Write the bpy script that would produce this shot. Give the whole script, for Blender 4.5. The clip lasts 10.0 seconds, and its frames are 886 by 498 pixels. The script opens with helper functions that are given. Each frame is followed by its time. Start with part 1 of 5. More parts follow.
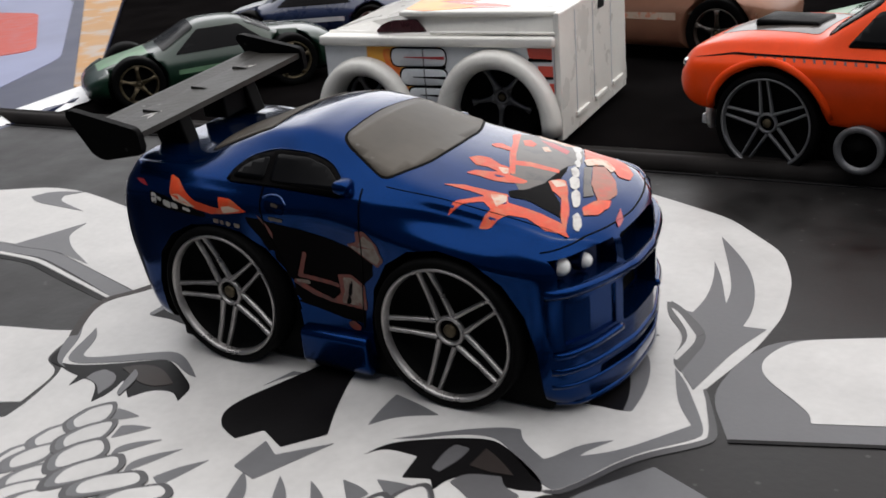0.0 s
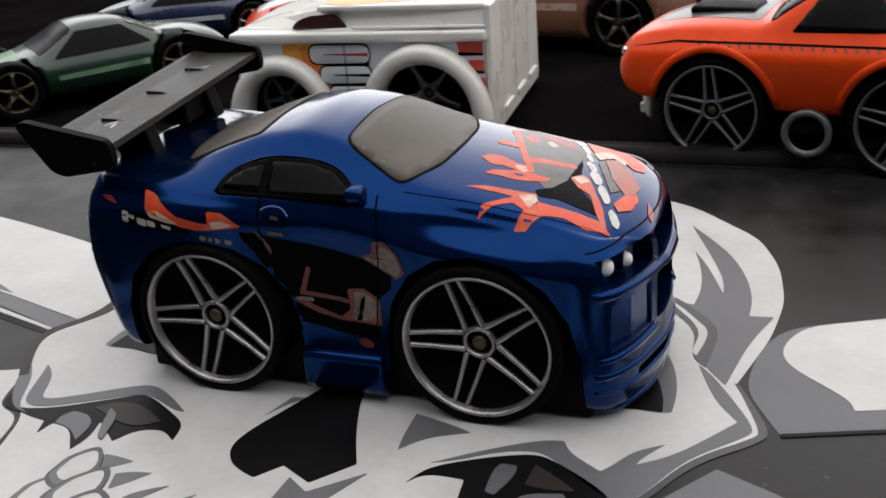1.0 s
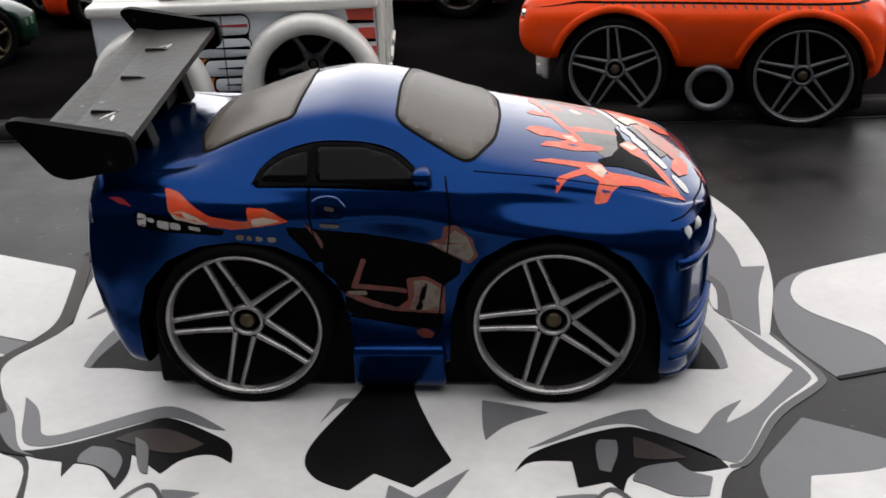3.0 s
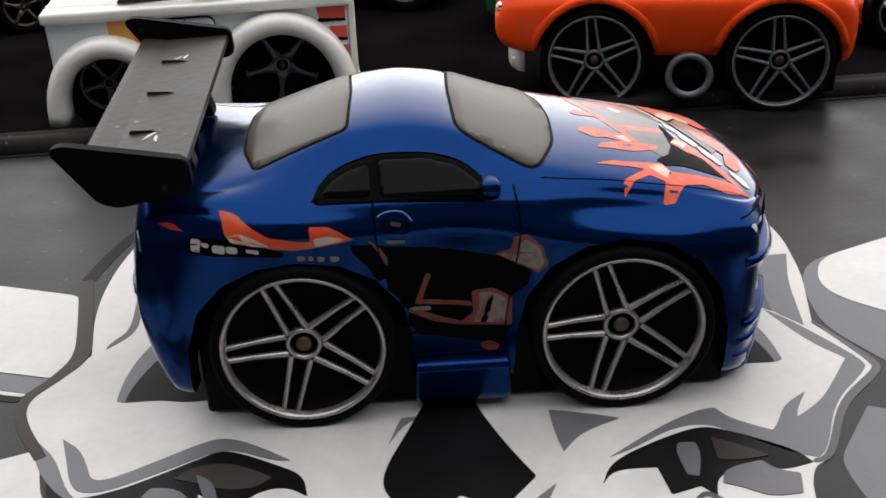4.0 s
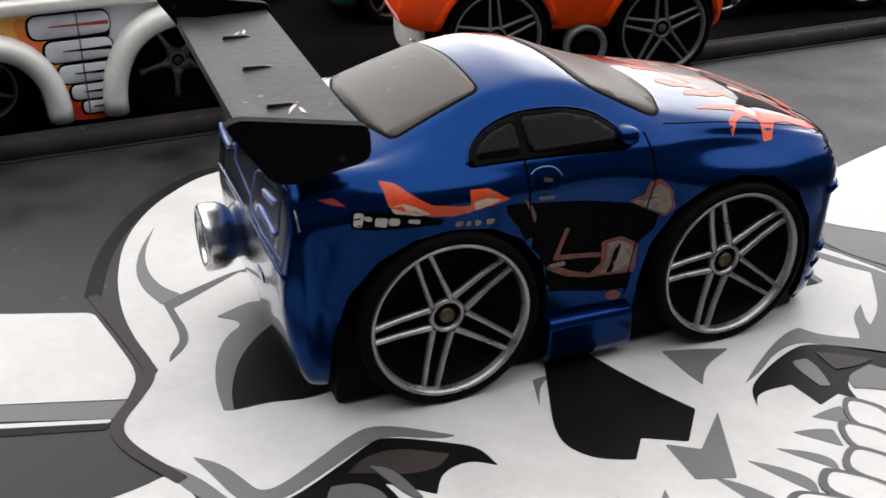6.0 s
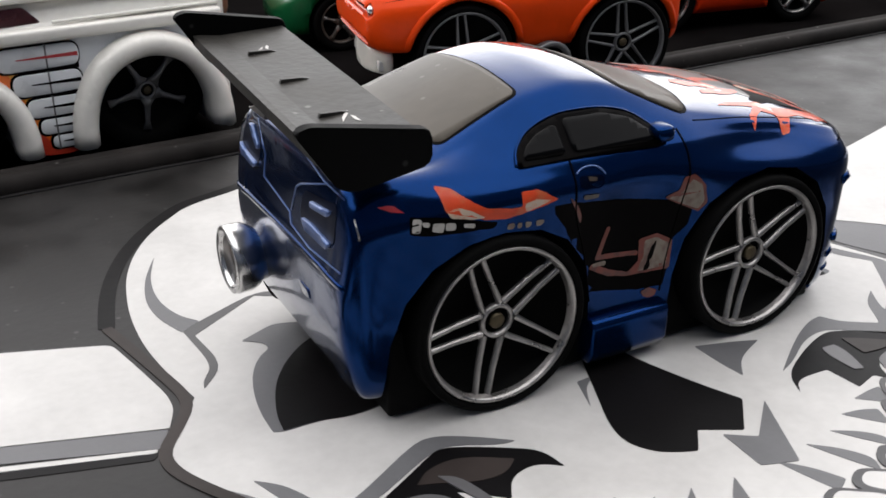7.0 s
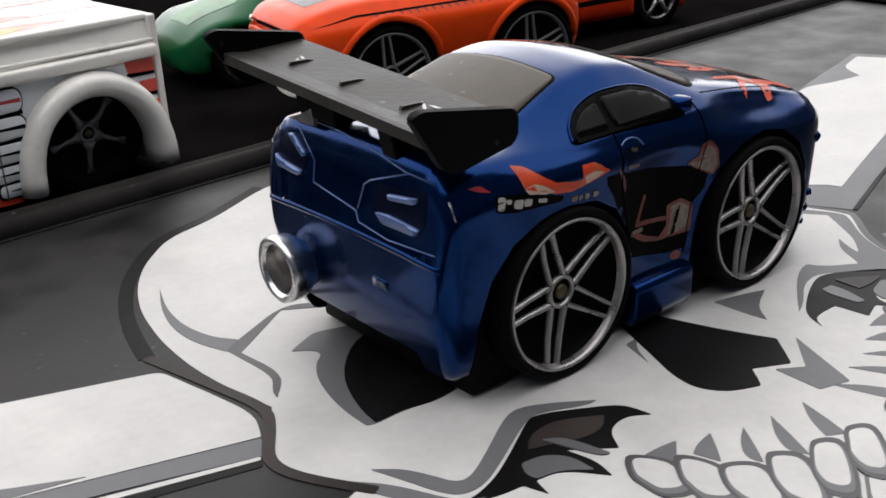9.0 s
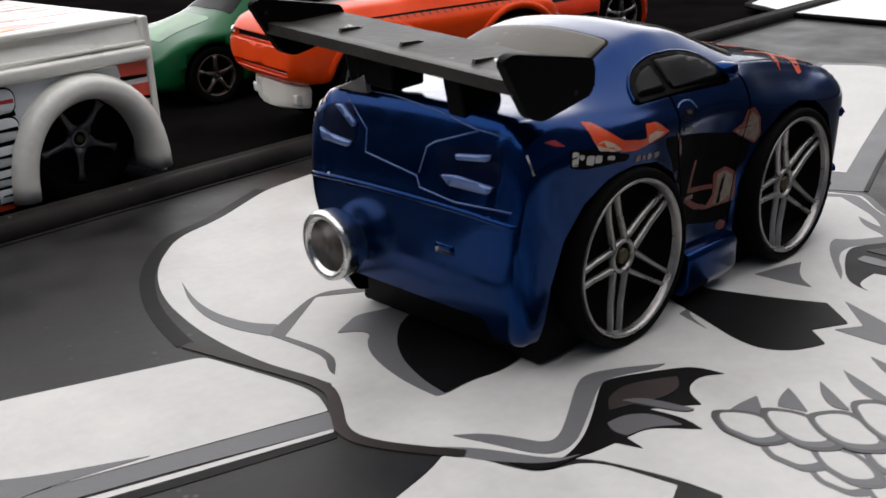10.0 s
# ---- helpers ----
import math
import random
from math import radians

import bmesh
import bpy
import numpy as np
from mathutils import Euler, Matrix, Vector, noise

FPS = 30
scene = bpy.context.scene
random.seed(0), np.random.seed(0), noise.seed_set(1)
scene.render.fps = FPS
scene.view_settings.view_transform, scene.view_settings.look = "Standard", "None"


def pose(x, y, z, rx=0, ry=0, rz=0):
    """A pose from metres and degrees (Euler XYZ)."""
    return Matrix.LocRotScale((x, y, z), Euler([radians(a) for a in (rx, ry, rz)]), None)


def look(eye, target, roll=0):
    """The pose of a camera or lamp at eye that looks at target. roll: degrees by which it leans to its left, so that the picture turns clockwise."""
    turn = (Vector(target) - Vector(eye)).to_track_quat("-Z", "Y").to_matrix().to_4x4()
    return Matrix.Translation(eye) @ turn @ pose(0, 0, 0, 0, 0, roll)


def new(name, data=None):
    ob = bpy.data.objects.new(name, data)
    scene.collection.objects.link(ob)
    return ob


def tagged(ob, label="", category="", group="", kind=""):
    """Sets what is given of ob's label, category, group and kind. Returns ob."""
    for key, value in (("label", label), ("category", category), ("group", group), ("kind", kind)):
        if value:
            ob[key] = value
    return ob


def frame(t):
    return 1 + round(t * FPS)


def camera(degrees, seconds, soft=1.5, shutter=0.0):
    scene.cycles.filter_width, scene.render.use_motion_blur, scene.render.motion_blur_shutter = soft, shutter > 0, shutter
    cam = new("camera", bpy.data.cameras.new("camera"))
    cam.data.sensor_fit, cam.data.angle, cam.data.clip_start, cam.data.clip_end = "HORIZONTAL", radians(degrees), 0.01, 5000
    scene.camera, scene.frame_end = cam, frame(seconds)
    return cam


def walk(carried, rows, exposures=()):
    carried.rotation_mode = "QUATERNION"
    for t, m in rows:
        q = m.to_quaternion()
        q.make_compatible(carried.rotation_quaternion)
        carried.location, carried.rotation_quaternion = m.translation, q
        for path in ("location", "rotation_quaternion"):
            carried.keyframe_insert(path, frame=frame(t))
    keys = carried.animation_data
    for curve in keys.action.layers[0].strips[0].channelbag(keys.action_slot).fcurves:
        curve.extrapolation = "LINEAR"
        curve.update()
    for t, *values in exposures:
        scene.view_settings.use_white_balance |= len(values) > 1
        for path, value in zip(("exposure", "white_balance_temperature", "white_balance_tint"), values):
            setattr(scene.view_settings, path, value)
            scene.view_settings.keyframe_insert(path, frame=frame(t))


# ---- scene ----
from mathutils.bvhtree import BVHTree
from mathutils.geometry import tessellate_polygon

# Toy scale: a die-cast car about 61 mm long. Rows: seconds, eye in metres, yaw, pitch, roll in degrees.
cam = camera(45.21, 10.0, soft=1.6, shutter=0.5)
ROWS = [
    (0.0, 0.08268, -0.08660, 0.05994, 31.21, -22.35, -5.13),
    (0.5, 0.07123, -0.08757, 0.06009, 26.70, -22.54, -4.69),
    (1.0, 0.06155, -0.08818, 0.05946, 21.38, -23.26, -4.53),
    (1.5, 0.05345, -0.08886, 0.05865, 16.93, -24.20, -4.42),
    (2.0, 0.04451, -0.08858, 0.05886, 12.47, -24.69, -3.17),
    (2.5, 0.03567, -0.09061, 0.05980, 8.43, -25.50, -2.54),
    (4.0, 0.01018, -0.08609, 0.06220, -2.12, -27.16, -2.41),
    (4.5, 0.00258, -0.08364, 0.06222, -5.05, -27.81, -2.42),
    (5.0, -0.00778, -0.08167, 0.06064, -10.07, -28.13, -2.22),
    (5.5, -0.02143, -0.07966, 0.05974, -16.84, -27.98, -0.91),
    (7.0, -0.04390, -0.07301, 0.05570, -27.65, -25.03, -0.46),
    (7.5, -0.04957, -0.07016, 0.05779, -30.65, -25.85, -1.87),
    (8.0, -0.05774, -0.06991, 0.05596, -34.07, -25.01, -2.17),
    (8.5, -0.06298, -0.06936, 0.05474, -35.92, -23.88, -2.28),
    (9.0, -0.06695, -0.06543, 0.05301, -38.68, -22.90, -2.60),
    (9.5, -0.07318, -0.06075, 0.05063, -41.36, -22.16, -2.81),
    (10.0, -0.07758, -0.05677, 0.04511, -43.49, -20.25, -2.43),
]
walk(cam, [(t, pose(x, y, z, 90 + pitch, 0, yaw) @ pose(0, 0, 0, 0, 0, roll)) for t, x, y, z, yaw, pitch, roll in ROWS],
     exposures=[(0, -0.1), (1.5, -0.08), (2, 0.09), (2.5, 0.11), (4, 0.18), (5, 0.32), (5.5, 0.36), (7, 0.32), (7.5, 0.26), (8.5, 0.13), (9, 0.08), (9.5, -0.08), (10, -0.06)])

# ---- light ----
world = bpy.data.worlds.new("sky")
scene.world = world
world.use_nodes = True
sky = world.node_tree.nodes.new("ShaderNodeTexSky")
sky.sky_type, sky.sun_disc = "NISHITA", False
sky.sun_elevation, sky.sun_rotation = radians(63), radians(13)
sky.air_density, sky.dust_density, sky.ozone_density = 1.0, 5.0, 1.0
haze = world.node_tree.nodes.new("ShaderNodeMix")
haze.data_type = "RGBA"
haze.inputs[0].default_value = 0.66
haze.inputs[7].default_value = (1.17, 1.19, 1.4, 1)
back = world.node_tree.nodes["Background"]
back.inputs["Strength"].default_value = 0.052
world.node_tree.links.new(sky.outputs[0], haze.inputs[6])
world.node_tree.links.new(haze.outputs[2], back.inputs["Color"])

sun = new("sun", bpy.data.lights.new("sun", "SUN"))
sun.data.energy, sun.data.angle, sun.data.color = 4.7, radians(130), (1.0, 0.985, 0.99)
sun.matrix_basis = look((0.12, 0.52, 1.05), (0, 0, 0))

# ---- materials ----
MM = 0.001


def material(name, colour, rough=0.5, metal=0.0, coat=0.0, grain=0.06, scale=2.2, bump=0.03, spec=0.5, stain=0.08, second=None, share=0.5, dust=0.0, wave=0.0, coat_ior=1.5, vary=0.07, graze=0.0):
    """A painted, moulded or printed surface with fine grain, larger stains and a little relief."""
    m = bpy.data.materials.new(name)
    m.use_nodes = True
    n, k = m.node_tree.nodes, m.node_tree.links
    b = n["Principled BSDF"]
    b.inputs["Metallic"].default_value = metal
    b.inputs["Coat Weight"].default_value = coat
    b.inputs["Coat Roughness"].default_value = 0.08
    b.inputs["Coat IOR"].default_value = coat_ior
    b.inputs["Specular IOR Level"].default_value = spec
    if graze:
        tilt, sheen = n.new("ShaderNodeLayerWeight"), n.new("ShaderNodeMapRange")
        tilt.inputs["Blend"].default_value = 0.5
        sheen.inputs[1].default_value, sheen.inputs[2].default_value = 0.54, 0.78
        sheen.inputs[3].default_value, sheen.inputs[4].default_value = coat, graze
        k.new(tilt.outputs["Facing"], sheen.inputs[0])
        k.new(sheen.outputs[0], b.inputs["Coat Weight"])
    place = n.new("ShaderNodeTexCoord")
    fine, wide = n.new("ShaderNodeTexNoise"), n.new("ShaderNodeTexNoise")
    fine.inputs["Scale"].default_value, fine.inputs["Detail"].default_value = scale, 4
    wide.inputs["Scale"].default_value, wide.inputs["Detail"].default_value = scale / 9, 3
    both = n.new("ShaderNodeMath")
    both.operation = "MULTIPLY_ADD"
    both.inputs[1].default_value = grain
    k.new(place.outputs["Object"], fine.inputs["Vector"])
    k.new(place.outputs["Object"], wide.inputs["Vector"])
    k.new(fine.outputs[0], both.inputs[0])
    span = n.new("ShaderNodeMapRange")
    span.inputs[1].default_value, span.inputs[2].default_value = 0.3, 0.7
    span.inputs[3].default_value, span.inputs[4].default_value = 1 - stain - grain / 2, 1 + stain - grain / 2
    k.new(wide.outputs[0], span.inputs[0])
    k.new(span.outputs[0], both.inputs[2])
    tint = n.new("ShaderNodeMix")
    tint.data_type, tint.blend_type = "RGBA", "MULTIPLY"
    tint.inputs[0].default_value = 1.0
    tint.inputs[6].default_value = (*colour, 1)
    k.new(both.outputs[0], tint.inputs[7])
    if second:
        cloud, cut, pick = n.new("ShaderNodeTexNoise"), n.new("ShaderNodeMapRange"), n.new("ShaderNodeMix")
        cloud.inputs["Scale"].default_value, cloud.inputs["Detail"].default_value = scale * 0.7, 5
        cut.inputs[1].default_value, cut.inputs[2].default_value = 0.62 - 0.3 * share, 0.78 - 0.3 * share
        pick.data_type = "RGBA"
        pick.inputs[6].default_value, pick.inputs[7].default_value = (*colour, 1), (*second, 1)
        k.new(place.outputs["Object"], cloud.inputs["Vector"])
        k.new(cloud.outputs[0], cut.inputs[0])
        k.new(cut.outputs[0], pick.inputs[0])
        k.new(pick.outputs[2], tint.inputs[6])
    paint = tint
    if dust:
        dots, near, grey = n.new("ShaderNodeTexVoronoi"), n.new("ShaderNodeMapRange"), n.new("ShaderNodeMix")
        dots.inputs["Scale"].default_value = 0.33
        near.inputs[1].default_value, near.inputs[2].default_value = 0.05, 0.11
        near.inputs[3].default_value, near.inputs[4].default_value = dust, 0.0
        grey.data_type = "RGBA"
        grey.inputs[7].default_value = (0.42, 0.41, 0.39, 1)
        k.new(place.outputs["Object"], dots.inputs["Vector"])
        k.new(dots.outputs["Distance"], near.inputs[0])
        k.new(near.outputs[0], grey.inputs[0])
        k.new(tint.outputs[2], grey.inputs[6])
        paint = grey
    k.new(paint.outputs[2], b.inputs["Base Color"])
    if wave:
        swell, roll = n.new("ShaderNodeTexNoise"), n.new("ShaderNodeBump")
        swell.inputs["Scale"].default_value, swell.inputs["Detail"].default_value = 0.45, 2
        roll.inputs["Strength"].default_value, roll.inputs["Distance"].default_value = wave, 0.001
        k.new(place.outputs["Object"], swell.inputs["Vector"])
        k.new(swell.outputs[0], roll.inputs["Height"])
        k.new(roll.outputs[0], b.inputs["Coat Normal"])
    gloss = n.new("ShaderNodeMapRange")
    gloss.inputs[1].default_value, gloss.inputs[2].default_value = 0.3, 0.7
    gloss.inputs[3].default_value, gloss.inputs[4].default_value = max(rough - vary, 0.02), min(rough + vary, 1)
    k.new(wide.outputs[0], gloss.inputs[0])
    k.new(gloss.outputs[0], b.inputs["Roughness"])
    if bump:
        up = n.new("ShaderNodeBump")
        up.inputs["Strength"].default_value, up.inputs["Distance"].default_value = bump, 0.0002
        k.new(fine.outputs[0], up.inputs["Height"])
        k.new(up.outputs[0], b.inputs["Normal"])
    return m


BLUE = material("blue_metallic_paint", (0.001, 0.0205, 0.094), 0.17, 0.84, 0.03, 0.14, 2.6, 0.02, spec=0.2, wave=0.05, coat_ior=1.6, graze=1.0)
BLACK = material("black_plastic", (0.003, 0.003, 0.003), 0.5, bump=0.1, spec=0.05, dust=0.05)
WINGTOP = material("scuffed_black_plastic", (0.032, 0.030, 0.027), 0.42, bump=0.25, spec=0.25, scale=1.1, grain=0.6, stain=0.35, dust=0.25)
# near-black: shade painted into arches, mouths, slots and bores; also a packet print
WELL = material("recess_shade_and_black_print", (0.002, 0.002, 0.002), 0.9, spec=0.1)
RUBBER = material("tyre_plastic", (0.003, 0.003, 0.003), 0.65, spec=0.04)
SILVER = material("silver_hot_foil", (0.36, 0.345, 0.335), 0.32, 0.85, grain=0.5, scale=3.0, bump=0.15, stain=0.25)
CHROME = material("chrome_plating", (0.68, 0.67, 0.66), 0.26, 1.0, grain=0.3, scale=1.2, stain=0.2)
SMOKE = material("smoked_window_plastic", (0.072, 0.062, 0.05), 0.33, coat=0.05, grain=0.25, scale=0.7, bump=0.05, stain=0.3, dust=0.15, spec=0.15)
DARKGLASS = material("dark_window_plastic", (0.003, 0.003, 0.0035), 0.22, spec=0.06, grain=0.3)
FLAME = material("orange_flame_print", (0.60, 0.06, 0.016), 0.38, coat=0.1, graze=0.5, coat_ior=1.6, grain=0.5, scale=0.9, second=(0.52, 0.12, 0.05), share=0.45, spec=0.3)
CREAM = material("cream_print", (0.58, 0.46, 0.36), 0.38, coat=0.1, graze=0.5, coat_ior=1.6, grain=0.3, scale=1.0, second=(0.62, 0.18, 0.09), share=0.42, spec=0.3)
INK = material("black_print", (0.0015, 0.0012, 0.0014), 0.5, spec=0.03)
TAUPE = material("taupe_print", (0.062, 0.048, 0.039), 0.35, coat=0.1, graze=0.5, coat_ior=1.6, grain=0.3, scale=0.8, second=(0.02, 0.017, 0.016), share=0.4)
LETTER = material("white_print", (0.5, 0.48, 0.45), 0.4, coat=0.1, graze=0.9, coat_ior=1.6, grain=0.3, scale=1.4, second=(0.3, 0.27, 0.25), share=0.3)
LAMP = material("white_lamp_paint", (0.78, 0.78, 0.76), 0.2, coat=0.6)
DARKRIM = material("dull_dark_rim", (0.165, 0.165, 0.17), 0.4, 0.5, grain=0.4)
GOLD = material("dull_gold_rim", (0.09, 0.07, 0.04), 0.45, 0.6, grain=0.4)
RED = material("red_print", (0.42, 0.02, 0.025), 0.35, coat=0.3)
PALEBLUE = material("worn_blue_edge", (0.095, 0.16, 0.37), 0.35, 0.4, 0.4)
BOARD = material("black_board", (0.012, 0.0112, 0.011), 0.41, grain=0.5, scale=0.9, bump=0.12, stain=0.5, dust=0.1, spec=0.23, vary=0.09)
LIP = material("dull_black_lip", (0.018, 0.016, 0.015), 0.6, grain=0.4, scale=0.9, bump=0.15, stain=0.4, dust=0.15, spec=0.06)
TRAY = material("black_tray", (0.005, 0.0045, 0.0045), 0.8, grain=0.3, scale=0.5, bump=0.1, stain=0.3, spec=0.0)
MATWHITE = material("white_mat_print", (0.505, 0.495, 0.48), 0.45, grain=0.16, scale=0.9, bump=0.15, stain=0.11, spec=0.42, dust=0.12, vary=0.12)
MATGREY = material("grey_mat_print", (0.122, 0.122, 0.127), 0.45, grain=0.1, scale=1.6, bump=0.08, stain=0.08, spec=0.3)
MATDARK = material("dark_grey_mat_print", (0.038, 0.037, 0.039), 0.42, grain=0.2, scale=1.0, bump=0.08)
MATSLATE = material("slate_mat_print", (0.086, 0.084, 0.088), 0.42, grain=0.2, scale=1.0, bump=0.08)
MATBLACK = material("black_mat_print", (0.004, 0.0036, 0.004), 0.45, grain=0.2, scale=0.8, bump=0.08, stain=0.3, spec=0.1)
MATBROWN = material("brown_black_mat_print", (0.03, 0.024, 0.022), 0.45, grain=0.4, scale=0.5, bump=0.08, stain=0.5, spec=0.15)
WHITEPAINT = material("white_enamel", (0.78, 0.76, 0.705), 0.3, coat=0.4, grain=0.12, stain=0.07, scale=1.0)
GREYPAINT = material("grey_white_enamel", (0.66, 0.68, 0.70), 0.32, coat=0.4, grain=0.1, scale=1.2)
ORANGE = material("orange_enamel", (0.80, 0.062, 0.004), 0.38, coat=0.05, grain=0.06, spec=0.12, graze=0.6)
AMBER = material("amber_print", (0.78, 0.36, 0.03), 0.35, coat=0.3, second=(0.72, 0.24, 0.02), share=0.5, scale=0.25)
TANGERINE = material("tangerine_print", (0.76, 0.15, 0.012), 0.35, coat=0.3, second=(0.75, 0.26, 0.02), share=0.4, scale=0.3)
GREEN = material("green_enamel", (0.005, 0.085, 0.028), 0.36, coat=0.05, spec=0.12, grain=0.15, graze=0.8)
PALEGREEN = material("pale_green_enamel", (0.14, 0.26, 0.15), 0.4, coat=0.2, grain=0.3, stain=0.3)
DEEPGREEN = material("deep_green_enamel", (0.004, 0.022, 0.011), 0.34, coat=0.12, grain=0.4, scale=0.8, graze=0.9)
BURNT = material("dark_red_print", (0.14, 0.016, 0.006), 0.4, coat=0.2, grain=0.3, scale=0.9, second=(0.07, 0.009, 0.006), share=0.45)
BONE = material("dull_bone_print", (0.185, 0.148, 0.115), 0.4, coat=0.2, grain=0.3, scale=1.0, second=(0.11, 0.06, 0.045), share=0.4)
# darker copy of the blue paint: shade put into cups, bezels and lamp recesses
DEEPBLUE = material("shaded_blue_paint", (0.0004, 0.006, 0.034), 0.35, 0.9, 0.15, 0.14, 2.6, 0.02, spec=0.2)
MARKER = material("red_marker_print", (0.55, 0.045, 0.02), 0.35, coat=0.3, grain=0.2)
WINE = material("dark_red_window", (0.035, 0.004, 0.008), 0.25, coat=0.2)
RUST = material("salmon_brown_print", (0.30, 0.085, 0.045), 0.4, coat=0.1, graze=0.5, coat_ior=1.6, grain=0.4, scale=0.9, second=(0.42, 0.06, 0.025), share=0.45)
NAVY = material("navy_enamel", (0.015, 0.025, 0.07), 0.3, coat=0.5)
BROWN = material("copper_brown_enamel", (0.30, 0.14, 0.085), 0.38, 0.2, 0.25)
VERMILION = material("vermilion_enamel", (0.66, 0.04, 0.006), 0.36, coat=0.15, spec=0.2)
FOIL = material("crinkled_foil", (0.95, 0.95, 0.96), 0.3, 0.0, scale=0.5, bump=0.6)
CARDWHITE = material("pale_printed_card", (0.21, 0.23, 0.36), 0.4, coat=0.15, grain=0.35, scale=0.06, stain=0.35)
CARDBLUE = material("blue_card", (0.008, 0.014, 0.06), 0.35, coat=0.2, grain=0.3, scale=0.2)
CARDYELLOW = material("yellow_card", (0.46, 0.22, 0.04), 0.4, coat=0.2, grain=0.3, scale=0.15, second=(0.42, 0.34, 0.28), share=0.4)
PAPER = material("white_paper", (0.82, 0.82, 0.82), 0.5)


# ---- building blocks (all in millimetres) ----
def finish(bm, mat, smooth=True):
    mats = mat if isinstance(mat, (list, tuple)) else [mat]
    mesh = bpy.data.meshes.new("piece")
    bmesh.ops.recalc_face_normals(bm, faces=bm.faces)
    for f in bm.faces:
        f.smooth = smooth
    bm.to_mesh(mesh)
    bm.free()
    for m in mats:
        mesh.materials.append(m)
    return mesh


def part(name, bm, mat, parent, label="", smooth=True):
    """One mesh object under a thing or a part; bm is in the parent's millimetres."""
    mesh = bm if isinstance(bm, bpy.types.Mesh) else finish(bm, mat, smooth)
    if isinstance(bm, bpy.types.Mesh) and not mesh.materials:
        mesh.materials.append(mat)
    ob = new(name, mesh)
    ob.parent = parent
    return tagged(ob, label)


def thing(name, x, y, z, turn, label, category, group="", kind=""):
    """An Empty in world millimetres whose children are drawn in millimetres."""
    ob = new(name)
    ob.empty_display_size = 5
    ob.matrix_basis = pose(x * MM, y * MM, z * MM, 0, 0, turn) @ Matrix.Scale(MM, 4)
    return tagged(ob, label, category, group, kind)


def box(x0, x1, y0, y1, z0, z1, bevel=0.0, seg=2):
    bm = bmesh.new()
    bmesh.ops.create_cube(bm, size=1)
    for v in bm.verts:
        v.co = ((x0 + x1) / 2 + v.co.x * (x1 - x0), (y0 + y1) / 2 + v.co.y * (y1 - y0), (z0 + z1) / 2 + v.co.z * (z1 - z0))
    if bevel:
        bmesh.ops.bevel(bm, geom=bm.edges[:], offset=bevel, segments=seg, affect="EDGES", profile=0.5)
    return bm


def lathe(profile, axis="y", segments=48, centre=(0, 0, 0), cap=True):
    """Turns (radius, along) pairs round an axis through centre."""
    bm = bmesh.new()
    rings = []
    for r, a in profile:
        ring = []
        for i in range(segments):
            c, s = math.cos(math.tau * i / segments) * r, math.sin(math.tau * i / segments) * r
            p = {"y": (c, a, s), "x": (a, c, s), "z": (c, s, a)}[axis]
            ring.append(bm.verts.new(Vector(p) + Vector(centre)))
        rings.append(ring)
    for a, b in zip(rings, rings[1:]):
        for i in range(segments):
            j = (i + 1) % segments
            bm.faces.new((a[i], a[j], b[j], b[i]))
    for ring, (r, _) in ((rings[0], profile[0]), (rings[-1], profile[-1])):
        if cap and r > 1e-6:
            bm.faces.new(ring)
    bmesh.ops.remove_doubles(bm, verts=bm.verts[:], dist=1e-5)
    return bm


def prism(points, depth, axis="y", start=0.0, bevel=0.0):
    """Extrudes a flat outline along an axis, from start by depth."""
    bm = bmesh.new()
    put = {"y": lambda a, b, c: (a, c, b), "z": lambda a, b, c: (a, b, c), "x": lambda a, b, c: (c, a, b)}[axis]
    low = [bm.verts.new(put(a, b, start)) for a, b in points]
    high = [bm.verts.new(put(a, b, start + depth)) for a, b in points]
    n = len(points)
    for i in range(n):
        bm.faces.new((low[i], low[(i + 1) % n], high[(i + 1) % n], high[i]))
    bm.faces.new(low), bm.faces.new(high)
    if bevel:
        bmesh.ops.bevel(bm, geom=bm.edges[:], offset=bevel, segments=2, affect="EDGES", profile=0.5)
    return bm


def join(target, *others):
    for o in others:
        mesh = bpy.data.meshes.new("joined")
        o.to_mesh(mesh)
        o.free()
        target.from_mesh(mesh)
        bpy.data.meshes.remove(mesh)
    return target


def tube(points, r, segments=6, closed=False):
    """A round bar along a polyline."""
    bm = bmesh.new()
    pts = [Vector(p) for p in points]
    n = len(pts)
    rings = []
    for i, p in enumerate(pts):
        a = pts[i - 1] if i or closed else p
        b = pts[(i + 1) % n] if i < n - 1 or closed else p
        d = (b - a).normalized()
        side = d.cross(Vector((0.13, 0.21, 0.97)))
        side = side.normalized() if side.length > 1e-3 else Vector((1, 0, 0))
        up = side.cross(d)
        rings.append([bm.verts.new(p + r * (math.cos(math.tau * k / segments) * side + math.sin(math.tau * k / segments) * up)) for k in range(segments)])
    for i in range(n if closed else n - 1):
        a, b = rings[i], rings[(i + 1) % n]
        for k in range(segments):
            bm.faces.new((a[k], a[(k + 1) % segments], b[(k + 1) % segments], b[k]))
    if not closed:
        bm.faces.new(rings[0]), bm.faces.new(rings[-1])
    return bm


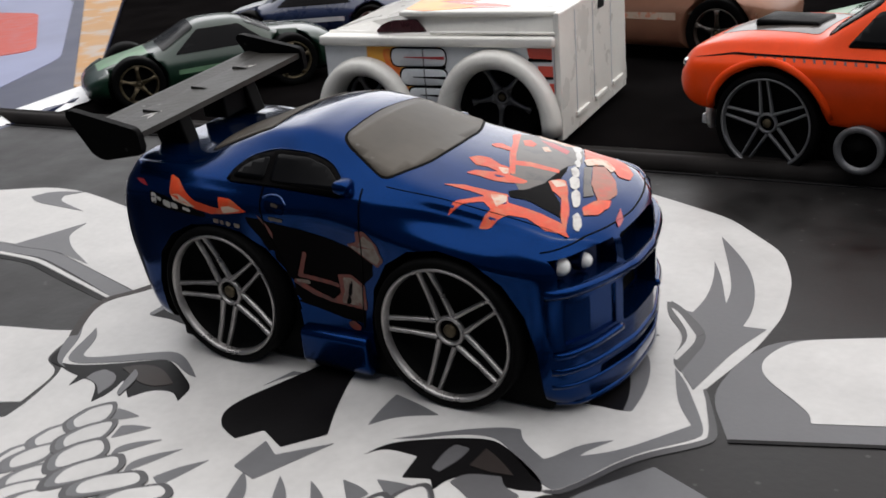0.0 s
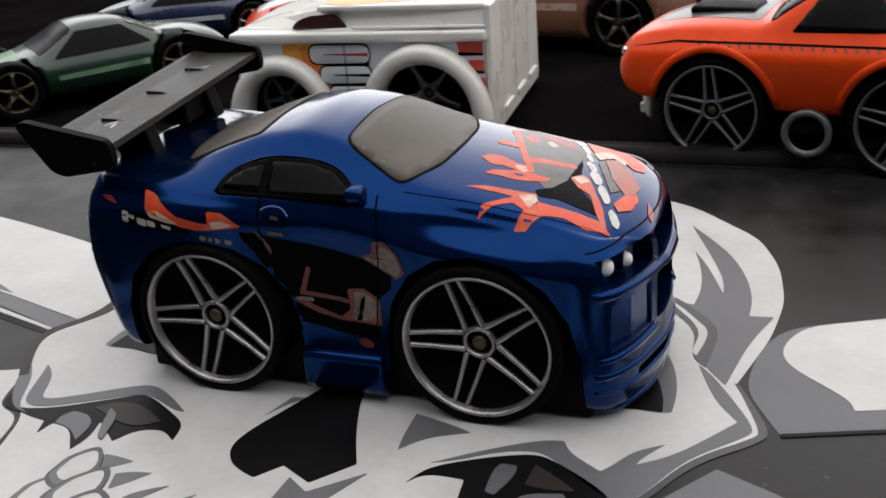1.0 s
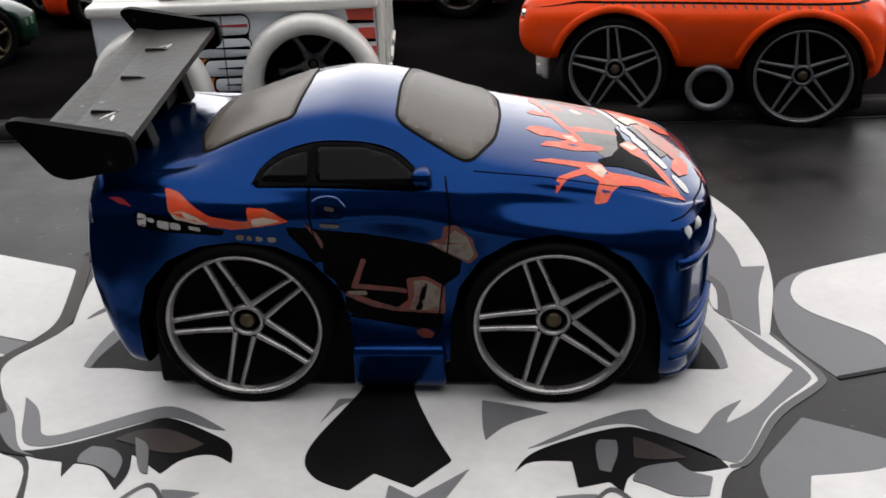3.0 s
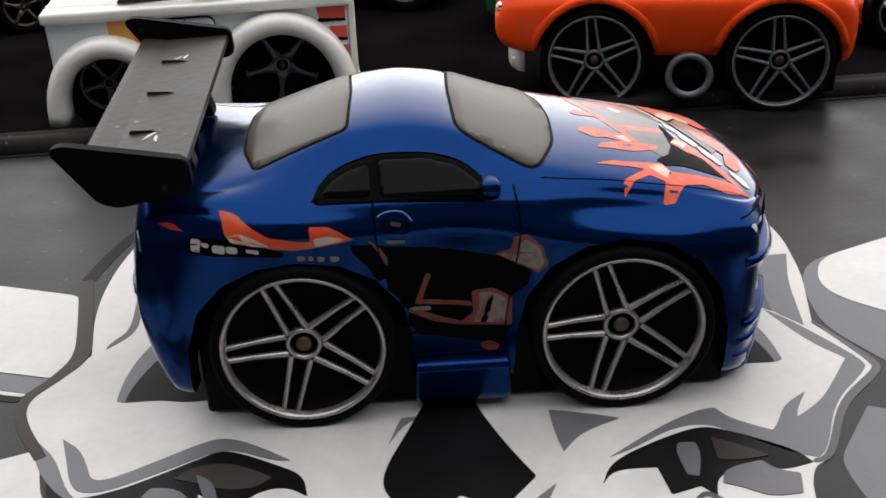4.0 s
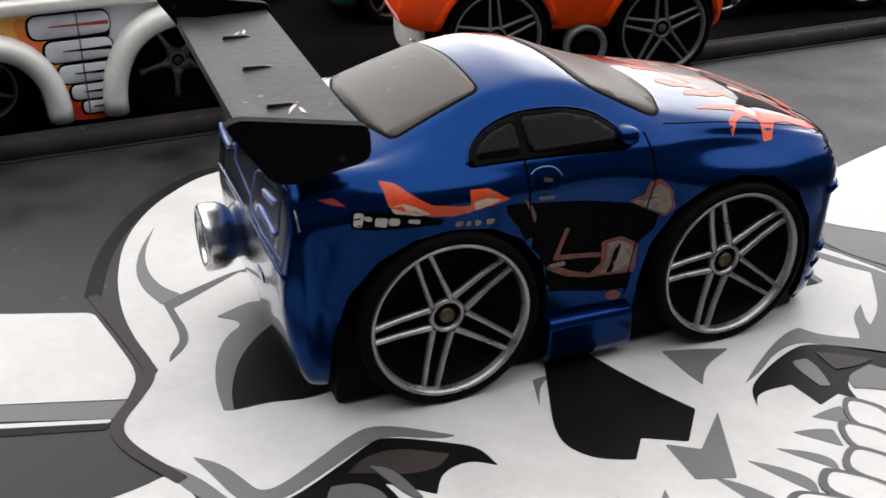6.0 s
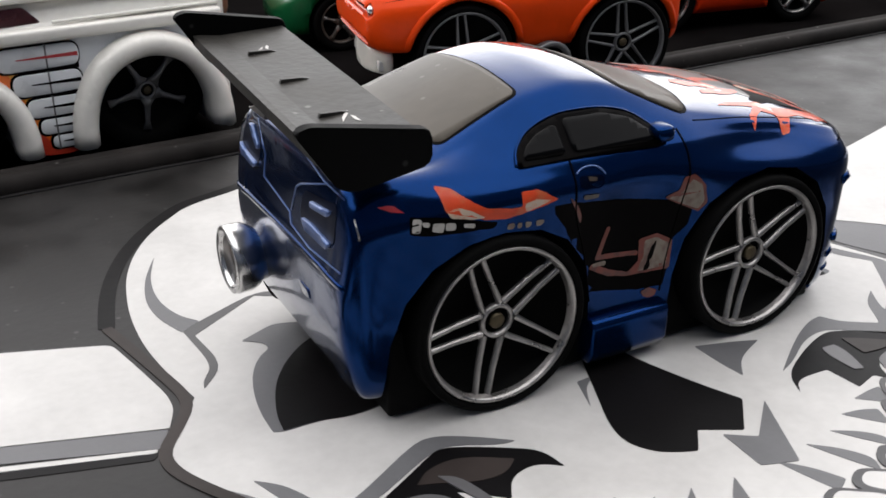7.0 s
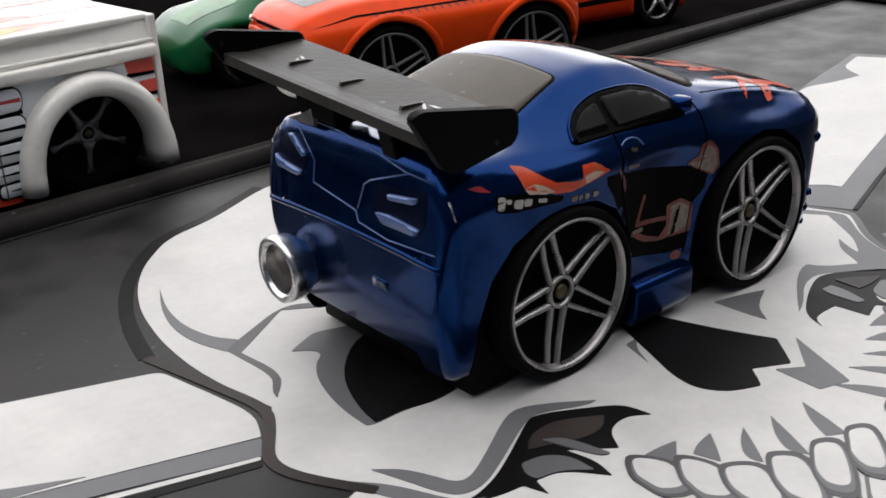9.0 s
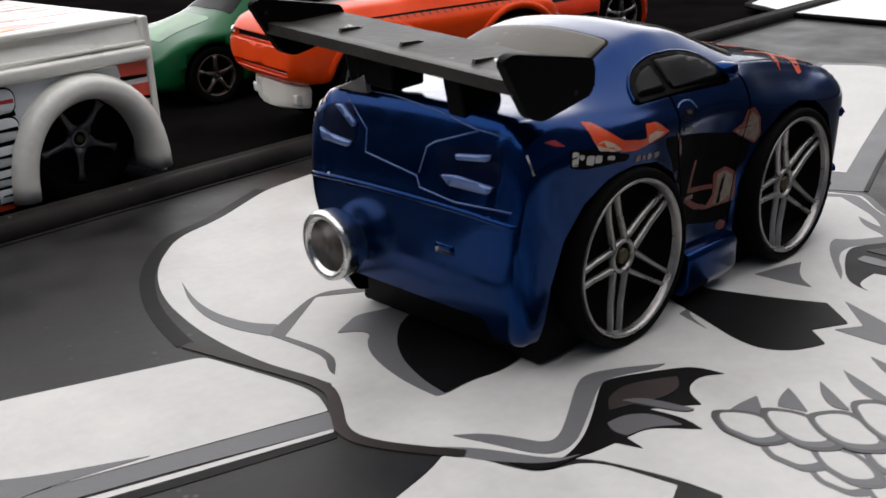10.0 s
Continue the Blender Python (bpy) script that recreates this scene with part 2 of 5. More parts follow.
def curve_points(points, step=6, closed=True):
    """A Catmull-Rom line through a few points."""
    out, n = [], len(points)
    for i in range(n if closed else n - 1):
        if closed:
            p = [Vector(points[(i + j) % n]) for j in (-1, 0, 1, 2)]
        else:
            p = [Vector(points[min(max(i + j, 0), n - 1)]) for j in (-1, 0, 1, 2)]
        for s in range(step):
            t = s / step
            out.append(0.5 * (2 * p[1] + (p[2] - p[0]) * t + (2 * p[0] - 5 * p[1] + 4 * p[2] - p[3]) * t * t + (3 * p[1] - p[0] - 3 * p[2] + p[3]) * t**3))
    if not closed:
        out.append(Vector(points[-1]))
    return [tuple(p) for p in out]


def rounded(points, r, seg=4):
    """An outline with its corners rounded."""
    out, n = [], len(points)
    for i in range(n):
        a, b, c = (Vector(points[(i + j) % n]) for j in (-1, 0, 1))
        ra = min(r, (a - b).length * 0.45, (c - b).length * 0.45)
        p, q = b + (a - b).normalized() * ra, b + (c - b).normalized() * ra
        for s in range(seg + 1):
            t = s / seg
            out.append(tuple((1 - t) ** 2 * p + 2 * t * (1 - t) * b + t * t * q))
    return out


def eased(points, seg=4):
    """An outline whose gentle bends are rounded and whose sharp corners stay crisp."""
    out, n = [], len(points)
    for i in range(n):
        a, b, c = (Vector(points[(i + j) % n]) for j in (-1, 0, 1))
        if (b - a).length < 1e-6 or (c - b).length < 1e-6:
            continue
        bend = (b - a).angle(c - b)
        keep = 3.2 if bend < radians(62) else 0.25
        p, q = b + (a - b).normalized() * min(keep, (a - b).length * 0.48), b + (c - b).normalized() * min(keep, (c - b).length * 0.48)
        out += [tuple((1 - t) ** 2 * p + 2 * t * (1 - t) * b + t * t * q) for t in (k / seg for k in range(seg + 1))]
    return out


def settled(mesh_or_bm, cutters=(), level=2):
    """The mesh after smoothing and after the cutters (bmeshes) have been taken away from it."""
    mesh = bpy.data.meshes.new("shell")
    mesh_or_bm.to_mesh(mesh)
    mesh_or_bm.free()
    ob = new("shell", mesh)
    if level:
        smooth = ob.modifiers.new("smooth", "SUBSURF")
        smooth.levels = smooth.render_levels = level
    tools = []
    for c in cutters:
        cm = bpy.data.meshes.new("tool")
        bmesh.ops.recalc_face_normals(c, faces=c.faces)
        c.to_mesh(cm)
        c.free()
        tool = new("tool", cm)
        tools.append(tool)
        cut = ob.modifiers.new("cut", "BOOLEAN")
        cut.operation, cut.object, cut.solver = "DIFFERENCE", tool, "EXACT"
    graph = bpy.context.evaluated_depsgraph_get()
    out = bpy.data.meshes.new_from_object(ob.evaluated_get(graph))
    for o in (ob, *tools):
        data = o.data
        bpy.data.objects.remove(o)
        bpy.data.meshes.remove(data)
    return out


def loft(xs, section):
    """A closed shell through half sections (half width, height) at the places xs."""
    bm = bmesh.new()
    rings = []
    for x in xs:
        half = section(x)
        ring = [bm.verts.new((x, h, z)) for h, z in half]
        ring += [bm.verts.new((x, -h, z)) for h, z in reversed(half[1:-1])]
        rings.append(ring)
    for a, b in zip(rings, rings[1:]):
        for i in range(len(a)):
            j = (i + 1) % len(a)
            bm.faces.new((a[i], a[j], b[j], b[i]))
    bm.faces.new(rings[0]), bm.faces.new(rings[-1])
    bmesh.ops.recalc_face_normals(bm, faces=bm.faces)
    return bm


FROM = {"right": ((0, -90, 0), (0, 1, 0)), "left": ((0, 90, 0), (0, -1, 0)), "top": ((0, 0, 90), (0, 0, -1)), "rear": ((-90, 0, 0), (1, 0, 0)), "front": ((90, 0, 0), (-1, 0, 0))}


def aim(side, a, b):
    return {"right": (a, -90, b), "left": (a, 90, b), "top": (a, b, 90), "rear": (-90, a, b), "front": (90, a, b)}[side]


def laid(tree, side, outline, lift=0.12, cell=1.2, skirt=0.0, ragged=0.0):
    """A flat outline laid on a body from one side, like a transfer or a pane; ragged wears its edge."""
    if ragged:
        dice, worn = random.Random(len(outline) * 7 + int(lift * 1000)), []
        for i, p in enumerate(outline):
            a, b = Vector(p), Vector(outline[(i + 1) % len(outline)])
            parts = max(1, int((b - a).length / 0.55))
            across = Vector((a.y - b.y, b.x - a.x)).normalized() if (b - a).length > 1e-6 else Vector((0, 0))
            worn += [tuple(a.lerp(b, k / parts) + across * dice.uniform(-ragged, ragged)) for k in range(parts)]
        outline = worn
    bm = bmesh.new()
    verts = [bm.verts.new((a, b, 0)) for a, b in outline]
    bm.faces.new(verts)
    lo = [min(v.co[k] for v in verts) for k in (0, 1)]
    hi = [max(v.co[k] for v in verts) for k in (0, 1)]
    for k in (0, 1):
        for i in range(1, int((hi[k] - lo[k]) / cell) + 1):
            no = (1, 0, 0) if k == 0 else (0, 1, 0)
            co = (lo[0] + i * cell, 0, 0) if k == 0 else (0, lo[1] + i * cell, 0)
            bmesh.ops.bisect_plane(bm, geom=bm.verts[:] + bm.edges[:] + bm.faces[:], plane_co=co, plane_no=no)
    bmesh.ops.triangulate(bm, faces=bm.faces[:])
    way = Vector(FROM[side][1])
    lost = []
    for v in bm.verts:
        hit, normal, _, _ = tree.ray_cast(Vector(aim(side, v.co.x, v.co.y)), way)
        if hit is None:
            lost.append(v)
        else:
            v.co = hit + normal * lift
    bmesh.ops.delete(bm, geom=lost, context="VERTS")
    if skirt:
        rim = [e for e in bm.edges if e.is_boundary]
        made = bmesh.ops.extrude_edge_only(bm, edges=rim)["geom"]
        for v in made:
            if isinstance(v, bmesh.types.BMVert):
                v.co += way * skirt
    return bm


def laid_line(tree, side, points, r=0.12, lift=0.02, smooth=True):
    """A thin raised line that follows a body."""
    pts = curve_points([(a, b, 0) for a, b in points], 6, False) if smooth else [(a, b, 0) for a, b in points]
    way, out = Vector(FROM[side][1]), []
    for a, b, _ in pts:
        hit, normal, _, _ = tree.ray_cast(Vector(aim(side, a, b)), way)
        if hit is not None:
            out.append(hit + normal * lift)
    return tube(out, r, 5)


def keep_curve(mesh, plain):
    """Gives the cut shell the even normals of the same shell before cutting."""
    tree, even = tree_of(plain), [v.normal.copy() for v in plain.vertices]
    out = []
    for p in mesh.polygons:
        for i in p.vertices:
            co = mesh.vertices[i].co
            near, flat, face, far = tree.find_nearest(co)
            normal = p.normal.copy()
            if far < 0.02 and flat.dot(p.normal) > 0.85:
                normal = Vector((0, 0, 0))
                for k in plain.polygons[face].vertices:
                    normal += even[k] / (1e-4 + (plain.vertices[k].co - co).length)
                normal.normalize()
            out.append(normal)
    mesh.polygons.foreach_set("use_smooth", [True] * len(mesh.polygons))
    mesh.normals_split_custom_set(out)


def lay_even(mesh, plain):
    """Gives a thin print the normals of the body under it."""
    tree, even = tree_of(plain), [v.normal.copy() for v in plain.vertices]
    out = []
    for v in mesh.vertices:
        near, flat, face, far = tree.find_nearest(v.co)
        normal = Vector((0, 0, 0))
        for k in plain.polygons[face].vertices:
            normal += even[k] / (1e-4 + (plain.vertices[k].co - v.co).length)
        out.append(normal.normalized())
    mesh.normals_split_custom_set_from_vertices(out)


def tree_of(mesh):
    return BVHTree.FromPolygons([v.co.copy() for v in mesh.vertices], [tuple(p.vertices) for p in mesh.polygons])


def keys(x, *pairs):
    return float(np.interp(x, [p[0] for p in pairs], [p[1] for p in pairs]))


def wheel(parent, x, y, z, r, width, rim_r, face, spokes="double", turn=0.0, rim_mat=None, dish=0.0):
    """A moulded toy wheel whose outer face looks along face (+1 or -1 in y); dish is how far its lip stands proud of its hub."""
    rim_mat = rim_mat or SILVER
    hub = new("wheel")
    hub.parent = parent
    hub.matrix_basis = Matrix.Translation((x, y, z))
    f, d = face, dish
    tyre = lathe([(0.01, -f * width), (r - 0.9, -f * width), (r - 0.2, -f * (width - 0.6)), (r, -f * (width - 1.4)), (r, f * (d - 0.45)), (r - 0.12, f * (d - 0.1)), (r - 0.4, f * (d + 0.06)), (rim_r + 0.3, f * (d + 0.02)),
                  (rim_r + 0.1, f * (d - 0.2)), (rim_r - 0.1, f * (d - 0.6)), (rim_r - 0.75, -f * 1.1), (0.01, -f * 1.3)], "y", 64)
    part("tyre", tyre, RUBBER, hub, "black plastic tyre")
    ring = lathe([(rim_r - 0.5, f * (d - 0.8)), (rim_r - 0.4, f * (d - 0.4)), (rim_r - 0.26, f * (d - 0.06)), (rim_r - 0.06, f * (d + 0.03)), (rim_r + 0.06, f * (d - 0.06)), (rim_r + 0.06, f * (d - 0.6))], "y", 64, cap=False)
    if spokes == "double":
        for k in range(5):
            a = radians(turn + 72 * k)
            for s in (-1, 1):
                u, w = Vector((math.cos(a), 0, math.sin(a))), Vector((-math.sin(a), 0, math.cos(a)))
                p, q = u * (0.2 * rim_r) + w * s * 0.125 * rim_r, u * (rim_r - 0.42) + w * s * 0.088 * rim_r
                side = (q - p).cross(Vector((0, 1, 0))).normalized() * 0.225
                m, e = p.lerp(q, 0.55), f * max(d - 0.62, 0.0)
                bar = bmesh.new()
                rings = []
                for c, wide, out in ((p, 1.35, 0.02), (m, 1.0, 0.35 * e * f), (q, 1.1, e * f)):
                    o = Vector((0, f * out, 0))
                    rings.append([bar.verts.new(v) for v in (c - side * wide + o - Vector((0, 0.5 * f, 0)), c - side * wide * 0.7 + o, c + side * wide * 0.7 + o, c + side * wide + o - Vector((0, 0.5 * f, 0)))])
                for ra, rb in zip(rings, rings[1:]):
                    for i in range(3):
                        bar.faces.new((ra[i], ra[i + 1], rb[i + 1], rb[i]))
                join(ring, bar)
        join(ring, lathe([(0.17 * rim_r, -f * 0.5), (0.175 * rim_r, f * 0.03), (0.2 * rim_r, f * 0.06), (0.225 * rim_r, -f * 0.05), (0.23 * rim_r, -f * 0.5)], "y", 24, cap=False))
    else:
        if spokes == "star":
            ring.free()
            ring = bmesh.new()
        for k in range(5):
            a = radians(turn + 72 * k)
            u, w = Vector((math.cos(a), 0, math.sin(a))), Vector((-math.sin(a), 0, math.cos(a)))
            bar = bmesh.new()
            pts = [(0.2, 0.16), (0.36, 0.07), (0.72, 0.045), (0.92, 0.1)] if spokes == "star" else [(0.2, 0.13), (0.5, 0.07), (0.72, 0.07), (0.95, 0.13)]
            left = [u * (t * rim_r) + w * (h * rim_r) for t, h in pts]
            right = [u * (t * rim_r) - w * (h * rim_r) for t, h in pts]
            loop = left + right[::-1]
            top = [bar.verts.new(c + Vector((0, 0.0, 0))) for c in loop]
            low = [bar.verts.new(c - Vector((0, 0.6 * f, 0))) for c in loop]
            bar.faces.new(top), bar.faces.new(low)
            for i in range(8):
                bar.faces.new((top[i], top[(i + 1) % 8], low[(i + 1) % 8], low[i]))
            join(ring, bar)
        join(ring, lathe([(0.14 * rim_r, -f * 0.3), (0.16 * rim_r, f * 0.1), (0.22 * rim_r, -f * 0.1), (0.22 * rim_r, -f * 0.5)], "y", 20, cap=False))
    rim = part("rim", ring, rim_mat, hub, "silver five-spoke rim")
    part("hub_cap", lathe([(0.01, f * 0.1), (0.08 * rim_r, f * 0.06), (0.1 * rim_r, -f * 0.1), (0.1 * rim_r, -f * 0.6)], "y", 16), GOLD, hub, "dull bronze hub cap")
    return hub


# ---- ground: tray, printed board and its raised lip ----
tray = new("ground", finish(box(-650, 600, -400, 700, -6, -1.6), TRAY, False))
tray.scale = (MM, MM, MM)
tagged(tray, "black tray floor under the toy cars", "ground", "", "structure")

board = thing("floor", 0, 0, 0, 0, "black printed board with a grey and white skull and crossbones", "board", "", "structure")
part("board", prism([(-320, 66), (-320, -260), (340, -260), (340, 94)], 1.6, "z", -1.6), BOARD, board, smooth=False)
lip = loft([-320 + 20 * i for i in range(34)], lambda x: [(0, -1.6), (2.7, -1.6), (2.6, 0.9), (2.0, 2.15), (0.9, 2.5), (0.5, 2.2), (0, 2.15)])
for v in lip.verts:
    v.co.y += 82.0 + 0.042 * v.co.x
part("lip", lip, LIP, board, "raised ribbed lip of the board")
part("groove", tube([(-320, 78.2 - 0.042 * 320, 0.02), (340, 78.2 + 0.042 * 340, 0.02)], 0.28), MATBLACK, board)

PRINT = {"white": MATWHITE, "grey": MATGREY, "dark": MATDARK, "slate": MATSLATE, "black": MATBLACK, "brown": MATBROWN}


LAID = [0]


def printed(name, ink, layer, points, smooth=False, high=None):
    """One printed shape of the board, outlined in millimetres, a little proud of what it is printed on."""
    points = [p for i, p in enumerate(points) if (Vector(p) - Vector(points[i - 1])).length > 0.25]
    pts = [p[:2] for p in curve_points([(x, y, 0) for x, y in points], 5)] if smooth else eased(points)
    pts = [p for i, p in enumerate(pts) if (Vector(p) - Vector(pts[i - 1])).length > 0.01]
    LAID[0] += 1
    high = high or 0.05 * layer + 0.011 * (LAID[0] % 4)
    bm = bmesh.new()
    top = [bm.verts.new((x, y, high)) for x, y in pts]
    low = [bm.verts.new((x, y, -0.02)) for x, y in pts]
    n = len(pts)
    for i in range(n):
        bm.faces.new((low[i], low[(i + 1) % n], top[(i + 1) % n], top[i]))
    for a, b, c in tessellate_polygon([[Vector((x, y, 0)) for x, y in pts]]):
        if len({a, b, c}) == 3:
            bm.faces.new((top[a], top[b], top[c]))
    part(name, bm, PRINT[ink], board, smooth=False)


printed("skull_crown", "white", 1, [(20, 72), (7, 70), (-4.7, 63.9), (-12.8, 61.6), (-19.3, 55.0), (-22.9, 49.0), (-25.2, 42.8), (-26.7, 34.6), (-27.0, 27.2), (-26.4, 21.1), (-25.0, 14.2), (54.1, 12.2), (56.8, 22.9), (57.8, 32.6), (56.6, 42.7), (53.4, 51.5), (43.4, 61.9), (30.3, 68.3)])
printed("skull_face", "white", 1, [(-24.9, 14.9), (-25.0, 14.2), (-29.3, 7.7), (-30.0, 4.5), (-28.4, 1.8), (-26.2, -1.9), (-24.2, -5.7), (-23.3, -8.5), (-19.5, -10.6), (-17.3, -18.1), (-17.0, -21.8), (-17.8, -22.1), (-10, -42), (38, -42), (43, -26), (44.0, -15.3), (45.5, -11.7), (47.5, -11.1), (51.4, -3.0), (56.8, 1.8), (57.8, 3.4), (53.9, 12.1), (54.1, 12.2), (53.5, 13.3)])
printed("outline", "brown", 2, [(-29.0, 32.1), (-28.1, 28.3), (-26.4, 21.0), (-24.9, 14.0), (-27.1, 10.0), (-29.3, 6.9), (-29.4, 4.5), (-28.1, 1.5), (-25.1, -3.3), (-26.1, -3.9), (-29.1, 0.9), (-30.6, 4.3), (-30.5, 7.3), (-28.1, 10.6), (-26.1, 14.0), (-27.6, 20.8), (-29.3, 28.1), (-30.2, 31.9)])
printed("outline_lobe", "black", 1, [(-30.5, 32.2), (-29.3, 38.2), (-27.4, 44.3), (-24.4, 50.8), (-20.3, 56.8), (-13.9, 63.2), (-5.2, 65.8), (6.6, 71.8), (7.4, 70.2), (-4.6, 64.2), (-12.9, 61.6), (-18.9, 55.6), (-22.8, 50.0), (-25.8, 43.7), (-27.5, 37.8), (-28.7, 31.8)])
printed("line", "dark", 2, [(-12.7, 32.7), (-9.2, 30.9), (-6.7, 28.6), (-7.1, 27.7), (-13.2, 31.8), (-21.7, 26.0), (-20.8, 18.8), (-23.8, 15.3), (-23.5, 16.8), (-21.8, 19.2), (-22.6, 27.7)])
printed("curl", "grey", 2, [(-20.7, 47.3), (-22.7, 41.4), (-23.2, 36.0), (-22.2, 31.3), (-20.4, 28.9), (-22.7, 27.3), (-24.2, 31.4), (-24.5, 36.2), (-23.2, 41.8)])
printed("eye_shadow", "grey", 2, [(-17.7, 22.5), (-15.0, 23.8), (-13.4, 24.5), (-9.9, 23.0), (3, 22), (6, 8), (-12.2, 4.0), (-15.9, 5.0), (-19.4, 4.8), (-20.4, 5.2), (-20.4, 8.9), (-19.8, 12.6), (-18.7, 16.1), (-17.1, 18.6), (-15.7, 19.6), (-15.7, 21.0)])
printed("eye", "black", 3, [(-15.0, 16.6), (-11.3, 19.9), (-6.9, 20.8), (2, 21), (6, 9), (-12.3, 4.0), (-15.9, 5.0), (-19.5, 4.9), (-19.2, 7.8), (-17.6, 12.7)])
printed("eye_shadow", "grey", 2, [(43.7, 21.0), (43.7, 19.6), (45.1, 18.6), (46.7, 16.1), (47.8, 12.6), (48.4, 8.9), (48.4, 5.2), (47.4, 4.8), (43.9, 5.0), (40.2, 4.0), (22, 8), (25, 22), (37.9, 23.0), (41.4, 24.5), (43.0, 23.8), (45.7, 22.5)])
printed("eye", "black", 3, [(45.6, 12.7), (47.2, 7.8), (47.5, 4.9), (43.9, 5.0), (40.3, 4.0), (22, 9), (26, 21), (34.9, 20.8), (39.3, 19.9), (43.0, 16.6)])
printed("brow", "grey", 2, [(-24.3, -0.7), (-22.2, -2.5), (-20.9, -5.1), (-20.1, -7.2), (-18.7, -7.5), (-15.7, -5.9), (-10.4, -2.6), (-8.2, -2.1), (-5.2, -3.7), (-1.8, -6.3), (-3.4, -6.2), (-7.3, -4.1), (-9.5, -4.4), (-14.6, -7.2), (-18.4, -9.1), (-20.8, -9.0), (-22.0, -7.4), (-23.1, -4.0)])
printed("socket", "black", 2, [(-9.9, -4.8), (-8.0, -3.9), (-2.7, -7.0), (-0.5, -8.6), (-0.0, -11.5), (-2.1, -9.9), (-4.9, -10.6), (-6.3, -13.1), (-8.3, -11.4), (-9.9, -10.2), (-9.2, -13.1), (-9.8, -15.5), (-12.4, -12.0), (-15.0, -11.6), (-15.5, -13.7), (-16.3, -11.4), (-18.4, -11.1), (-20.2, -10.5), (-23.1, -10.0), (-23.9, -8.5), (-24.2, -6.9), (-22.7, -9.1), (-20.8, -9.9), (-17.3, -9.0), (-13.9, -7.2)])
printed("socket_light", "slate", 3, [(-14.2, -9.0), (-11.9, -9.3), (-10.3, -11.1), (-10.3, -13.9), (-12.4, -12.0), (-14.8, -11.5), (-15.0, -10.2)])
printed("socket_tone", "brown", 3, [(-10.7, -6.3), (-7.4, -6.0), (-3.3, -8.6), (-5.1, -10.1), (-7.8, -9.9), (-10.7, -8.5), (-12.4, -7.9)])
printed("socket_bar", "slate", 4, [(-10.4, -7.6), (-8.6, -8.7), (-7.5, -13.2), (-8.4, -12.9), (-9.6, -10.0)])
printed("socket", "black", 2, [(26.2, -12.5), (27.5, -9.5), (32.1, -6.9), (36.3, -5.2), (38.5, -5.4), (44.6, -9.4), (45.6, -11.4), (42.4, -12.3), (38.9, -11.2), (36.4, -12.6), (35.8, -15.1), (34.7, -13.6), (31.9, -14.5), (31.5, -10.7), (27.6, -10.6)])
printed("socket_bar", "slate", 3, [(33.7, -8.6), (34.2, -7.4), (35.8, -7.5), (35.9, -9.3), (34.9, -12.3), (33.9, -12.0)])
printed("socket_light", "slate", 3, [(36.7, -13.4), (37.4, -11.5), (41.0, -10.7), (41.9, -12.1), (43.9, -12.8), (43.2, -15.4), (40.3, -15.6), (38.4, -14.2)])
printed("socket_tone", "brown", 3, [(37.4, -6.9), (39.5, -8.1), (42.0, -10.1), (39.5, -10.5), (37.2, -10.2)])
printed("brow", "grey", 2, [(27.4, -8.9), (30.5, -6.6), (34.2, -4.1), (37.4, -2.5), (39.1, -2.3), (40.1, -4.2), (43.5, -6.4), (44.3, -5.4), (45.9, -2.5), (48.7, -0.6), (46.9, -3.4), (46.5, -4.6), (48.5, -3.2), (50.6, -1.2), (54.9, 4.8), (52.2, 8.5), (49.7, 15.6), (51.6, 13.2), (53.6, 9.7), (56.7, 3.9), (55.9, 2.3), (50.9, -2.6), (47.6, -9.6), (46.3, -10.8), (44.1, -9.9), (39.0, -5.6), (36.9, -4.6), (33.6, -5.4), (30.0, -7.8)])
printed("outline", "dark", 2, [(45.6, -11.5), (47.6, -11.2), (51.7, -3.3), (57.2, 1.6), (58.2, 3.6), (54.4, 12.1), (54.0, 12.3), (57.2, 3.5), (56.6, 2.3), (51.3, -2.4), (47.1, -10.6), (45.6, -11.0)])
printed("nose", "black", 3, [(10.7, 1.0), (8.9, -3.6), (7.0, -8.1), (6.6, -11.2), (8.0, -13.5), (9.9, -14.6), (11.5, -15.2), (13.5, -12.7), (17.2, -14.7), (20.5, -10.8), (18.4, -6.3), (16.1, 0.1), (15.5, 4), (12, 4)])
printed("chin_arrow", "grey", 2, [(22.2, -11.9), (17.6, -16.1), (15.0, -14.3), (14.8, -19.4), (18.2, -20.5)])
printed("temple_arrow", "grey", 2, [(23.5, -7.6), (23.1, -5.0), (23.0, -0.9), (26.8, -1.9), (29.7, -3.0), (25.5, -4.9)])
printed("temple_arrow", "grey", 2, [(10.9, -0.6), (8.8, -1.8), (7.2, -5.0), (8.5, -0.8)])
printed("lobe_shade", "grey", 2, [(44.6, 30.4), (47.4, 29.7), (47.8, 34.2), (47.0, 40.4), (45.5, 45.8), (47.6, 41.5), (50.5, 33.4), (50.1, 37.7), (47.8, 44.6), (44.0, 54.6), (47.6, 49.6), (50.7, 44.5), (53.1, 37.8), (54.1, 32.1), (54.0, 28.0), (56.8, 28.2), (54.6, 21.4), (53.0, 11.6), (49.5, 16.6), (50.2, 23.8)])
printed("lobe_band", "dark", 2, [(43.5, 31.6), (45.1, 31.5), (51.3, 24.2), (50.6, 14.9), (48.7, 17.0), (48.6, 23.2), (44.8, 27.9)])
printed("lobe_line", "white", 3, [(44.6, 29.9), (45.2, 29.8), (50.3, 23.8), (49.3, 17.2), (48.6, 18.1), (49.2, 23.4)])
